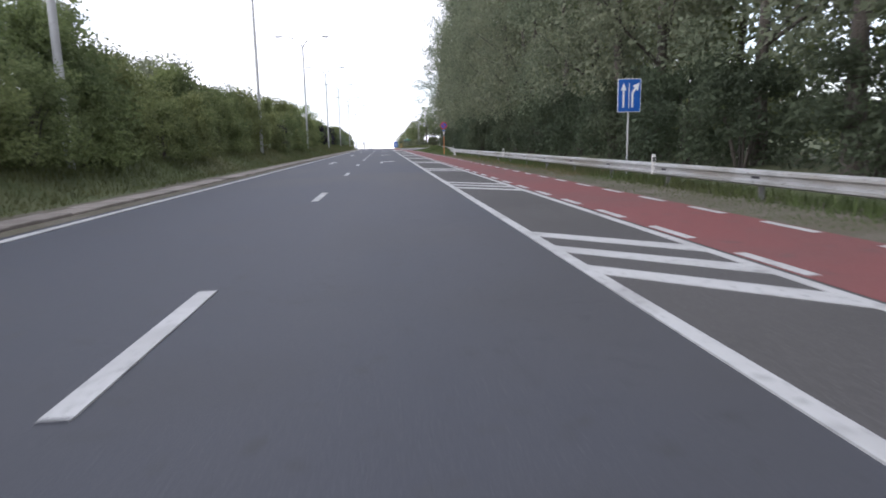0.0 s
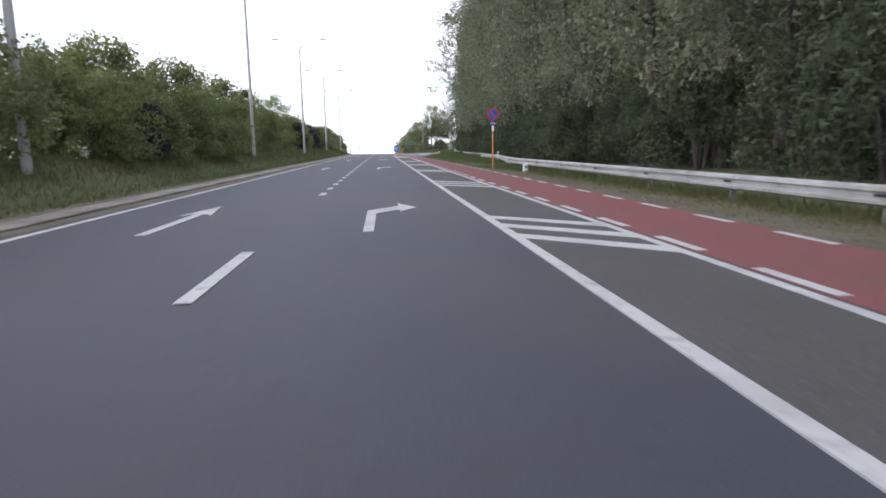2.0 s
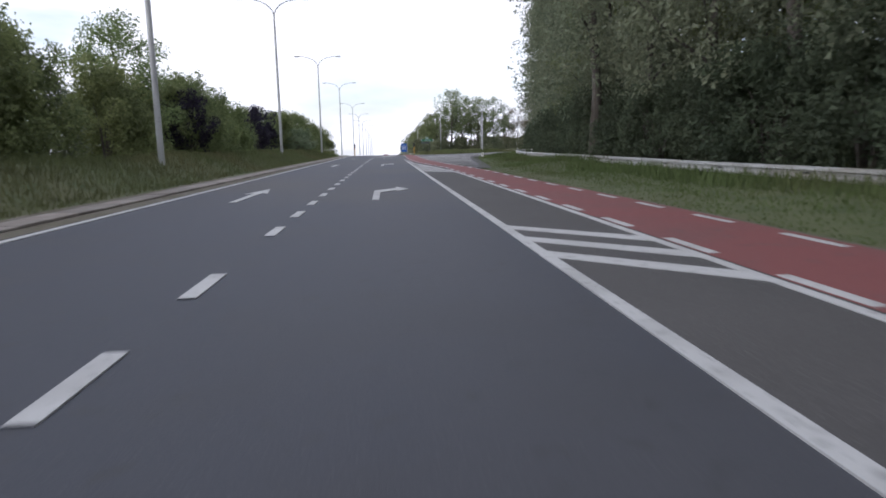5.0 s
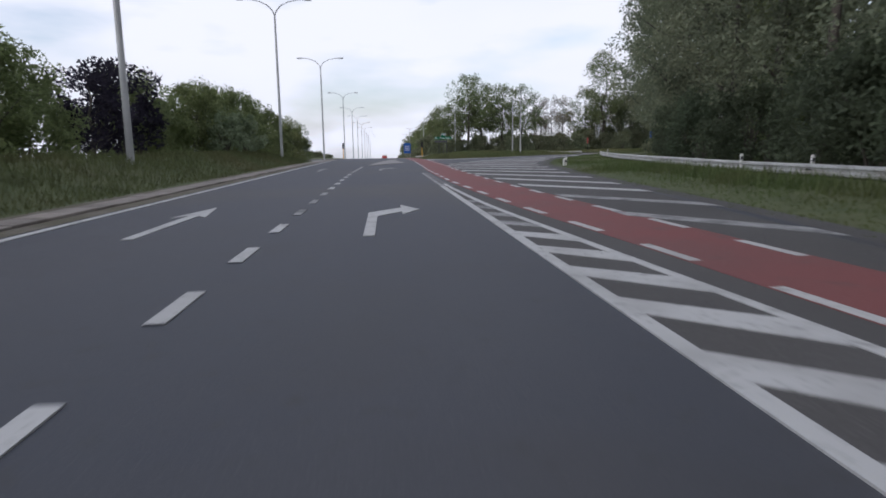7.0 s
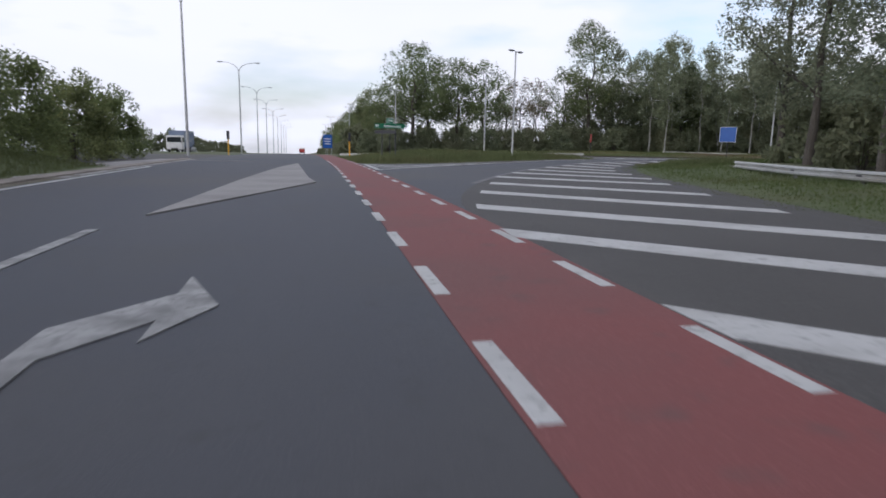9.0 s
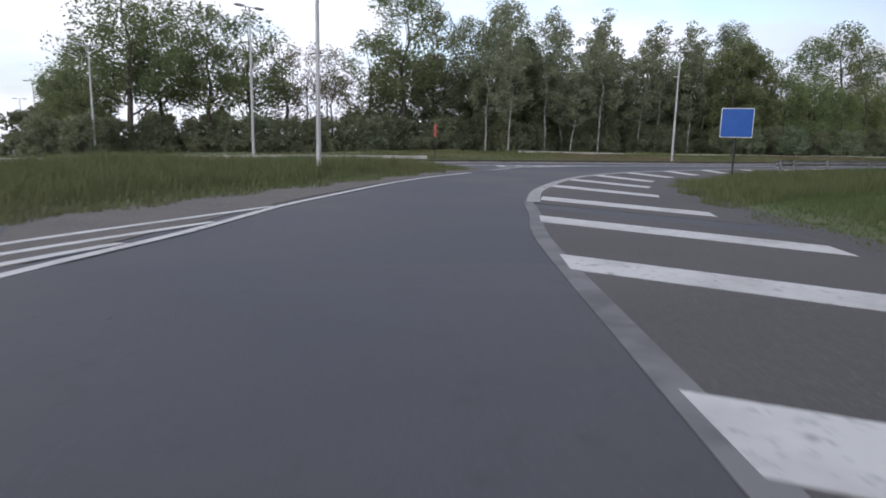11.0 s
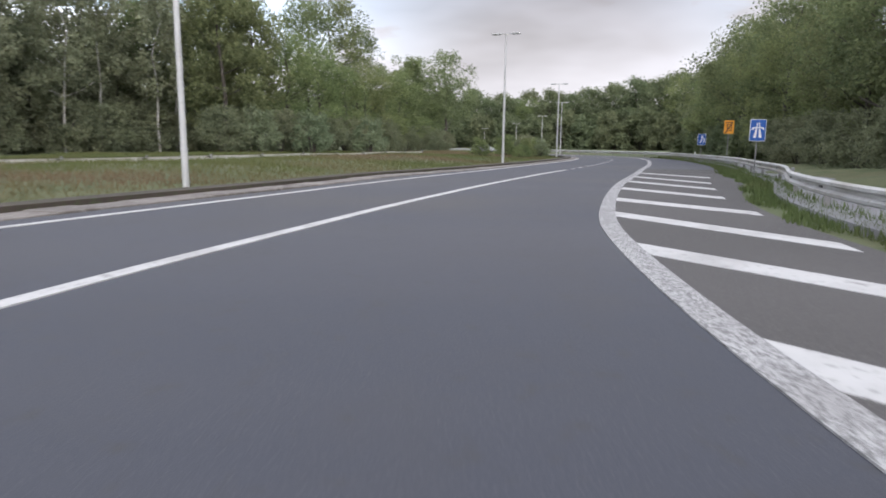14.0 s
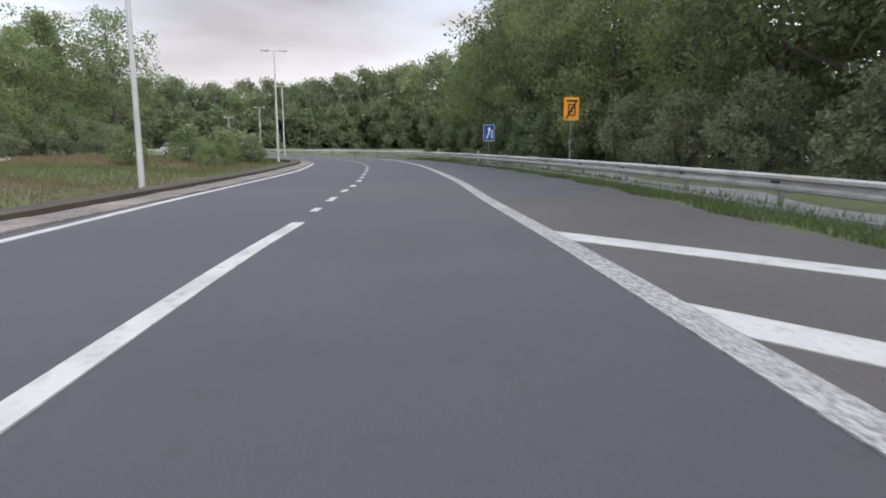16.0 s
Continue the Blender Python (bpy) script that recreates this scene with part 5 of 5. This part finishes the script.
guard_rail([(6.5, -60), (6.5, -20), (6.5, 10), (6.5, 28), (6.5, 34), (6.55, 39.6)], RAIL_METAL, "weathered galvanised guard rail that ends beside the bicycle path", height=0.60, follow=0.2)
guard_rail([(6.9, 38.5), (7.35, 44), (7.95, 50), (8.8, 65), (9.8, 85), (11.3, 106.5), (13.6, 121), (16.2, 132.5), (19.2, 143)], RAIL_METAL, "long galvanised steel guard rail beside the bicycle path", height=0.58, follow=0.2)
guard_rail([(36.8, 162.3), (39.5, 163.6), (43, 164.1), (46.5, 164.2), (52, 163.3), (57, 161.8), (61, 160.9), (66, 160.2), (73, 158.9), (80, 157.9), (90, 157.1), (100, 156.6), (110, 157.1), (120, 160.1), (130.5, 166.2), (140.6, 175.4), (150.6, 188.5)], RAIL_METAL,
           "bright galvanised guard rail round the bend of the slip road", height=0.66)
guard_rail([(29.4, 180.6), (20, 182.0), (10, 185.6), (4.5, 189.0)], RAIL_WHITE, "weathered pale guard rail beside the grass island", height=0.4, face=1, plain=True)
guard_rail([(44, 189.5), (60, 186.5), (76, 183.5), (92, 181)], RAIL_WHITE, "low pale rail in the meadow before the trees", height=0.33, plain=True)


# ---- signs ----
def plate(name, w, h, at, mat, parent, label="", thick=0.025, r=0.04):
    """A sign plate that faces -y, with rounded corners."""
    bm = bmesh.new()
    pts = []
    for cx, cz, a0 in ((w / 2 - r, h / 2 - r, 0), (-w / 2 + r, h / 2 - r, 90), (-w / 2 + r, -h / 2 + r, 180), (w / 2 - r, -h / 2 + r, 270)):
        for k in range(4):
            a = radians(a0 + 30 * k)
            pts.append((at[0] + cx + r * math.cos(a), at[1], at[2] + cz + r * math.sin(a)))
    f = bm.faces.new([bm.verts.new(p) for p in pts])
    ex = bmesh.ops.extrude_face_region(bm, geom=[f])
    bmesh.ops.translate(bm, verts=[v for v in ex["geom"] if isinstance(v, bmesh.types.BMVert)], vec=(0, thick, 0))
    bmesh.ops.recalc_face_normals(bm, faces=bm.faces)
    return part(name, bm, mat, parent, label)


def shape(name, pts, at, mat, parent, label="", thick=0.006):
    """A flat figure on a sign, from points (x, z), proud of the plate."""
    bm = bmesh.new()
    f = bm.faces.new([bm.verts.new((at[0] + x, at[1], at[2] + z)) for x, z in pts])
    ex = bmesh.ops.extrude_face_region(bm, geom=[f])
    bmesh.ops.translate(bm, verts=[v for v in ex["geom"] if isinstance(v, bmesh.types.BMVert)], vec=(0, -thick, 0))
    bmesh.ops.recalc_face_normals(bm, faces=bm.faces)
    return part(name, bm, mat, parent, label)


def disc(name, r, at, mat, parent, thick=0.02, label="", n=28):
    return shape(name, [(r * math.cos(2 * math.pi * k / n), r * math.sin(2 * math.pi * k / n)) for k in range(n)], at, mat, parent, label, thick)


def lettering(name, text, size, at, mat, parent, spacing=1.0):
    cu = bpy.data.curves.new(name, "FONT")
    cu.body, cu.size, cu.align_x, cu.align_y, cu.extrude, cu.space_character = text, size, "CENTER", "CENTER", 0.003, spacing
    tmp = new(name, cu)
    me = bpy.data.meshes.new_from_object(tmp.evaluated_get(bpy.context.evaluated_depsgraph_get()))
    bpy.data.objects.remove(tmp)
    me.materials.clear()
    me.materials.append(mat)
    ob = new(name, me)
    ob.parent = parent
    ob.matrix_basis = Matrix.Translation(at) @ Matrix.Rotation(radians(90), 4, "X")
    return ob


def post(ob, x, height, r=0.03, mat=None, name="post"):
    return tube_part(name, [(x, 0.03 + r, -0.3), (x, 0.03 + r, height)], [r, r], mat or POLE_PAINT, ob, sides=10)


# lane sign: one lane straight on, one to the right
s = empty("lane_sign", (7.4, -7.0, 0.15), -4)
post(s, 0, 3.0)
plate("plate", 0.72, 1.02, (0, 0, 2.45), SIGN_BLUE, s)
plate("border", 0.76, 1.06, (0, 0.008, 2.45), SIGN_WHITE, s, thick=0.014)
shape("straight_arrow", [(-0.03, -0.38), (0.03, -0.38), (0.03, 0.16), (0.09, 0.16), (0, 0.40), (-0.09, 0.16), (-0.03, 0.16)], (-0.19, 0, 2.45), SIGN_WHITE, s)
shape("bent_arrow", [(-0.10, -0.38), (-0.04, -0.38), (-0.04, 0.06), (0.05, 0.20), (0.10, 0.13), (0.15, 0.40), (-0.07, 0.30), (0.0, 0.25), (-0.10, 0.09)], (0.17, 0, 2.45), SIGN_WHITE, s)
shape("divider", [(-0.012, -0.40), (0.012, -0.40), (0.012, 0.40), (-0.012, 0.40)], (-0.01, 0, 2.45), SIGN_WHITE, s)
tagged(s, "blue rectangular lane sign with two white arrows", "traffic sign")

# no-parking sign
s = empty("parking_sign", (5.9, 40.3, 0.02), -3)
post(s, 0, 3.1, 0.03)
tube_part("post_band", [(0, 0.06, 0.0), (0, 0.06, 1.9)], [0.034, 0.034], ORANGE_POST, s, "orange lower part of the post")
disc("red_ring", 0.36, (0, 0, 3.0), SIGN_RED, s)
disc("blue_field", 0.275, (0, -0.02, 3.0), SIGN_BLUE, s, 0.006)
shape("slash", [(-0.22, 0.17), (-0.17, 0.22), (0.22, -0.17), (0.17, -0.22)], (0, -0.026, 3.0), SIGN_RED, s)
plate("lower_plate", 0.36, 0.16, (0, -0.005, 2.5), SIGN_BLUE, s)
for k in (-0.1, 0, 0.1):
    shape("bar", [(-0.03, -0.025), (0.03, -0.025), (0.03, 0.025), (-0.03, 0.025)], (k, -0.005, 2.5), SIGN_WHITE, s)
plate("small_plate", 0.12, 0.3, (0, -0.005, 2.2), SIGN_WHITE, s)
tagged(s, "round no-parking sign on an orange-banded post", "traffic sign")

# motorway direction sign
s = empty("direction_sign", (6.75, 163.4, 0.0), -12)
s.matrix_basis = pose(6.75, 163.4, -0.38, 0, 0, -12) @ Matrix.Diagonal((0.86, 1, 1, 1))
post(s, -0.75, 2.7, 0.05, SIGN_GREY)
post(s, 0.35, 2.75, 0.05, SIGN_GREY)
post(s, -0.1, 3.05, 0.035, SIGN_GREY)
shape("arrow_plate", [(-1.35, -0.165), (1.08, -0.165), (1.38, 0.0), (1.08, 0.165), (-1.35, 0.165)], (0, 0.0, 2.65), SIGN_GREEN, s, "green arrow-shaped plate", 0.03)
shape("arrow_tip", [(1.0, -0.135), (1.08, -0.135), (1.31, 0.0), (1.08, 0.135), (1.0, 0.135), (1.22, 0.0)], (0, -0.03, 2.65), SIGN_WHITE, s)
lettering("town_name", "Antwerpen", 0.285, (0.10, -0.034, 2.64), SIGN_WHITE, s, 1.12)
for k in (-0.10, 0.05):
    shape("motorway_bar", [(-0.03, -0.11), (0.03, -0.11), (0.012, 0.11), (-0.012, 0.11)], (-1.12 + k, -0.03, 2.65), SIGN_WHITE, s)
shape("motorway_bridge", [(-0.15, 0.0), (0.15, 0.0), (0.15, 0.035), (-0.15, 0.035)], (-1.145, -0.032, 2.68), SIGN_WHITE, s)
plate("number_plate_sign", 0.60, 0.40, (-0.1, -0.01, 2.99), SIGN_WHITE, s, "green road-number plate with a pale rim", r=0.06)
plate("number_field", 0.56, 0.36, (-0.1, -0.016, 2.99), SIGN_GREEN, s, r=0.05)
lettering("road_number", "E34", 0.27, (-0.1, -0.021, 2.985), SIGN_WHITE, s)
plate("lower_plate", 1.72, 0.24, (-0.5, 0.0, 2.23), SIGN_GREY, s, "dark lower plate")
tagged(s, "green motorway direction sign in the grass island", "direction sign")

# signs of the slip road
def turned(x, y, z, name, yaw):
    return empty(name, (x, y, z), yaw)


s = turned(63.1, 161.0, 0.1, "motorway_sign", -97)
post(s, 0, 2.3, 0.026, POST_DULL)
plate("plate", 0.56, 0.84, (0, 0, 1.83), SIGN_BLUE, s)
plate("border", 0.60, 0.88, (0, 0.008, 1.83), SIGN_WHITE, s, thick=0.014)
for k in (-1, 1):
    shape("carriageway", [(k * 0.16, -0.30), (k * 0.05, -0.30), (k * 0.024, 0.05), (k * 0.088, 0.05)], (0, 0, 1.83), SIGN_WHITE, s)
    shape("far_carriageway", [(k * 0.068, 0.145), (k * 0.024, 0.145), (k * 0.02, 0.30), (k * 0.052, 0.30)], (0, 0, 1.83), SIGN_WHITE, s)
shape("bridge", [(-0.24, 0.016), (-0.176, 0.016), (-0.152, 0.072), (0.152, 0.072), (0.176, 0.016), (0.24, 0.016), (0.192, 0.124), (-0.192, 0.124)], (0, -0.002, 1.83), SIGN_WHITE, s)
tagged(s, "blue motorway sign behind the guard rail", "traffic sign")
s = turned(82.0, 157.4, 0.1, "roadworks_sign", -97)
post(s, 0, 3.1, 0.028, POST_DULL)
plate("plate", 0.62, 0.90, (0, 0, 2.53), SIGN_ORANGE, s)
for x0, z0, w, h in ((0.0, 0.34, 0.44, 0.07), (-0.12, 0.0, 0.05, 0.44), (0.14, 0.0, 0.05, 0.44), (0.01, 0.2, 0.24, 0.05), (0.01, -0.22, 0.24, 0.05), (0.01, 0.0, 0.08, 0.2)):
    shape("dark_bar", [(x0 - w / 2, z0 - h / 2), (x0 + w / 2, z0 - h / 2), (x0 + w / 2, z0 + h / 2), (x0 - w / 2, z0 + h / 2)], (0, 0, 2.5), BLACK, s, thick=0.004)
shape("slash", [(-0.27, -0.38), (-0.20, -0.38), (0.27, 0.38), (0.20, 0.38)], (0, -0.005, 2.5), BLACK, s, thick=0.004)
tagged(s, "orange rectangular end-of-diversion sign with a black slash", "traffic sign")
s = turned(96.7, 156.0, 0.1, "lane_sign", -95)
post(s, 0, 2.3, 0.026, POST_DULL)
plate("plate", 0.66, 0.95, (0, 0, 1.86), SIGN_BLUE, s)
plate("border", 0.71, 1.0, (0, 0.008, 1.86), SIGN_WHITE, s, thick=0.014)
shape("bent_arrow", [(-0.20, -0.34), (-0.08, -0.34), (0.06, 0.0), (0.06, 0.16), (0.15, 0.16), (0.02, 0.38), (-0.11, 0.16), (-0.03, 0.16), (-0.03, 0.02)], (0, 0, 1.86), SIGN_WHITE, s)
shape("side_arrow", [(0.16, -0.34), (0.23, -0.34), (0.23, 0.16), (0.16, 0.16)], (0, 0, 1.86), SIGN_WHITE, s)
tagged(s, "small blue merging-lane sign", "traffic sign")
s = turned(32.4, 161.6, 0.05, "blue_sign", -50)
post(s, 0, 2.6, 0.04, DARK_METAL)
plate("plate", 1.15, 1.1, (0, 0, 2.15), SIGN_BLUE, s)
plate("border", 1.2, 1.15, (0, 0.008, 2.15), SIGN_WHITE, s, thick=0.014)
tagged(s, "large blue sign on a dark post inside the bend", "traffic sign")

# junction: blue sign, yellow signal posts
s = turned(4.4, 224.3, 0.1 + drop((4.4, 224.3)), "blue_sign", 0)
post(s, 0, 2.6, 0.04)
plate("plate", 1.5, 2.2, (0, 0, 2.1), SIGN_BLUE, s)
for z in (-0.4, 0.0, 0.4):
    shape("white_bar", [(-0.5, -0.06), (0.5, -0.06), (0.5, 0.06), (-0.5, 0.06)], (0, 0, 2.1 + z), SIGN_WHITE, s)
tagged(s, "tall blue direction board beyond the junction", "direction sign")
for x, y in ((5.4, 186.4), (-7.0, 188.0)):
    s = empty("signal_post", (x, y, 0.02 + drop((x, y))))
    tube_part("post", [(0, 0, -0.2), (0, 0, 1.6)], [0.07, 0.07], YELLOW_POST, s)
    part("signal_head", box(bmesh.new(), (0.28, 0.24, 0.85), (0, -0.02, 2.0), None, 0.03), BLACK, s)
    for k in range(3):
        disc("signal_lens", 0.09, (0, -0.14, 2.27 - 0.27 * k), DARK_METAL, s, 0.02)
    tagged(s, "yellow traffic-signal post with a black head", "traffic signal", "signals of the junction")


# ---- marker posts and blocks ----
def block_marker(x, y, w=0.30, h=0.42):
    ob = empty("marker_block", (x, y, 0.0))
    bm = box(bmesh.new(), (w, 0.16, h + 0.15), (0, 0, h / 2 - 0.05), None, 0.03)
    for v in bm.verts:
        if v.co.z > h * 0.6:
            v.co.z += (v.co.x / w) * 0.10
    part("block", bm, WHITE, ob)
    box_part("reflector", (0.10, 0.012, 0.12), (0.02, -0.085, h * 0.62), SIGN_GREY, ob, bevel=0.004)
    return tagged(ob, "short white plastic marker block in the verge", "marker", "marker blocks")


block_marker(6.3, 33.7, 0.22, 0.36)
block_marker(10.3, 123.7, 0.22, 0.42)


def delineator(x, y, z=0.30, h=0.52):
    """A white reflector post, from z upwards, clamped to a rail or set in the ground."""
    ob = empty("delineator", (x, y, float(ground_height(np.array([x]), np.array([y]))[0]) * 0.2))
    part("post", box(bmesh.new(), (0.10, 0.05, h), (0, 0, z + h / 2), None, 0.015), WHITE, ob)
    box_part("reflector", (0.06, 0.01, 0.12), (-0.01, -0.03, z + h - 0.14), SIGN_GREY, ob, "dark reflector", bevel=0.003)
    return tagged(ob, "small white reflector post at the guard rail", "marker post", "delineators")


for x, y in ((6.44, -11.2), (6.44, 9.6), (7.84, 49.2), (11.0, 102.6), (11.28, 106.5), (16.15, 132.7)):
    delineator(x, y)
delineator(98.6, 156.1, -0.1, 0.95)
for x, y in ((30.6, 181.6),):
    s = empty("marker_post", (x, y, 0.2))
    tube_part("post", [(0, 0, -0.2), (0, 0, 1.75)], [0.035, 0.035], DARK_METAL, s)
    tube_part("red_cap", [(0, 0, 1.3), (0, 0, 2.1), (0, 0, 2.16)], [0.075, 0.075, 0.03], RED_POST, s, "red upper part")
    tagged(s, "red-topped pipeline marker post in the grass", "marker post", "pipeline markers")


# ---- vehicles ----
def wheel(ob, x, y, r, w=0.24):
    t = part("wheel", wheel_mesh(r, w), RUBBER, ob)
    t.matrix_basis = Matrix.Translation((x, y, r))
    rim = part("rim", wheel_mesh(r * 0.6, w * 1.05), CAR_SILVER, t)
    return t


def wheel_mesh(r, w):
    bm = bmesh.new()
    bmesh.ops.create_cone(bm, cap_ends=True, segments=20, radius1=r, radius2=r, depth=w, matrix=Matrix.Rotation(radians(90), 4, "Y"))
    return bm


def car(x, y, turn, paint, label):
    """A hatchback that points to +y before its turn."""
    ob = empty("car", (x, y, drop((x, y))), turn)
    prof = [(-2.05, 0.35), (-2.1, 0.62), (-2.0, 0.92), (-1.75, 0.98), (0.9, 0.98), (1.9, 0.82), (2.08, 0.6), (2.05, 0.32)]
    roof = [(-1.85, 0.96), (-1.55, 1.40), (-0.9, 1.48), (0.1, 1.45), (1.0, 0.97)]
    for name, pts, wide, mat in (("body", prof, 0.88, paint), ("cabin", roof, 0.76, GLASS_DARK)):
        bm = bmesh.new()
        f = bm.faces.new([bm.verts.new((-wide, a, b)) for a, b in pts])
        ex = bmesh.ops.extrude_face_region(bm, geom=[f])
        bmesh.ops.translate(bm, verts=[v for v in ex["geom"] if isinstance(v, bmesh.types.BMVert)], vec=(2 * wide, 0, 0))
        bmesh.ops.recalc_face_normals(bm, faces=bm.faces)
        bmesh.ops.bevel(bm, geom=list(bm.edges), offset=0.06, segments=2, affect="EDGES", profile=0.6)
        part(name, bm, mat, ob)
    part("roof", box(bmesh.new(), (1.34, 1.5, 0.05), (0, -0.6, 1.475), None, 0.02), paint, ob)
    for sx in (-0.8, 0.8):
        for sy in (-1.3, 1.3):
            wheel(ob, sx, sy, 0.32, 0.2)
        box_part("tail_lamp", (0.22, 0.04, 0.16), (sx * 0.86, -2.08, 0.78), TAIL_RED, ob, bevel=0.01)
        box_part("headlight", (0.26, 0.05, 0.14), (sx * 0.86, 2.0, 0.70), LENS, ob, bevel=0.01)
    return tagged(ob, label, "car", "cars on the road")


def lorry(x, y, turn, body_mat, cab_mat, label, length=7.0, high=2.4):
    ob = empty("lorry", (x, y, drop((x, y))), turn)
    part("load_body", box(bmesh.new(), (2.45, length, high), (0, -1.0, 0.95 + high / 2), None, 0.05), body_mat, ob)
    part("chassis", box(bmesh.new(), (1.0, length + 2.4, 0.28), (0, 0.0, 0.78), None, 0.02), BLACK, ob)
    cab = part("cab", box(bmesh.new(), (2.4, 1.9, 2.2), (0, length / 2 + 0.25, 1.75), None, 0.12), cab_mat, ob)
    box_part("windscreen", (2.1, 0.05, 0.8), (0, length / 2 + 1.2, 2.2), GLASS_DARK, cab, bevel=0.02)
    for sx in (-1.21, 1.21):
        box_part("side_window", (0.04, 0.9, 0.7), (sx, length / 2 + 0.4, 2.2), GLASS_DARK, cab, bevel=0.01)
    for k in range(-3, 4):
        for sx in (-1.24, 1.24):
            box_part("side_rib", (0.05, 0.08, high - 0.2), (sx, -1.0 + k * length / 7.2, 0.95 + high / 2), body_mat, ob, bevel=0.01)
    for sx in (-1.0, 1.0):
        for sy in (-3.4, -2.1, length / 2):
            wheel(ob, sx, sy, 0.5, 0.3)
    return tagged(ob, label, "lorry", "lorries")


lorry(-0.6, 420, 0, LORRY_RED, WHITE, "red tipper lorry with a white cab on the road", 8.0, 1.5)
lorry(-19.5, 232, 180, LOAD_GREY, WHITE, "lorry with a grey-blue tarpaulin on the opposite carriageway", 9.0, 2.7)
car(-18.8, 172, 180, CAR_SILVER, "silver car waiting on the opposite carriageway")
car(-19.0, 236, 180, CAR_SILVER, "silver car on the opposite carriageway")
car(136, 175.5, -45, CAR_DARK, "dark car ahead on the slip road")
car(140.2, 181.0, 135, CAR_SILVER, "pale car coming round the far bend")

# ---- kerb stones of the median, last ----
kerb = empty("kerb", (-6.66, 0, 0))
tagged(kerb, "worn low concrete kerb between carriageway and median", "kerb", kind="structure")
kbm = box(bmesh.new(), (0.60, 0.985, 0.24), (0, 0, -0.065), None, 0.02)
kme = bpy.data.meshes.new("kerb_stone")
kbm.to_mesh(kme)
kbm.free()
kme.materials.append(CONCRETE)
krng = random.Random(8)
for k in range(-24, 162):
    st = new("kerb_stone", kme)
    st.parent = kerb
    st.matrix_basis = pose(krng.uniform(-0.012, 0.012), k + 0.5, krng.uniform(-0.012, 0.008) + drop((-6.6, k + 0.5)), krng.uniform(-0.5, 0.5), krng.uniform(-0.8, 0.8), krng.uniform(-0.4, 0.4))

gutter = tagged(empty("gutter"), "stained concrete gutter along the slip road", "kerb", kind="structure")
gbm = box(bmesh.new(), (0.985, 0.78, 0.2), (0, 0, -0.06), None, 0.02)
gme = bpy.data.meshes.new("gutter_stone")
gbm.to_mesh(gme)
gbm.free()
gme.materials.append(GUTTER)
north = np.array(smooth_line([(q[0], q[1] - 0.42) for q in NORTH[:12]], 0.5))
along = np.r_[0, np.cumsum(np.hypot(*np.diff(north, axis=0).T))]
for k in range(int(along[-1])):
    (x0, y0), (x1, y1) = [(float(np.interp(k + u, along, north[:, 0])), float(np.interp(k + u, along, north[:, 1]))) for u in (0.0, 1.0)]
    st = new("gutter_stone", gme)
    st.parent = gutter
    st.matrix_basis = pose((x0 + x1) / 2, (y0 + y1) / 2, krng.uniform(-0.012, 0.008), krng.uniform(-0.6, 0.6), krng.uniform(-0.5, 0.5), math.degrees(math.atan2(y1 - y0, x1 - x0)) + krng.uniform(-0.4, 0.4))
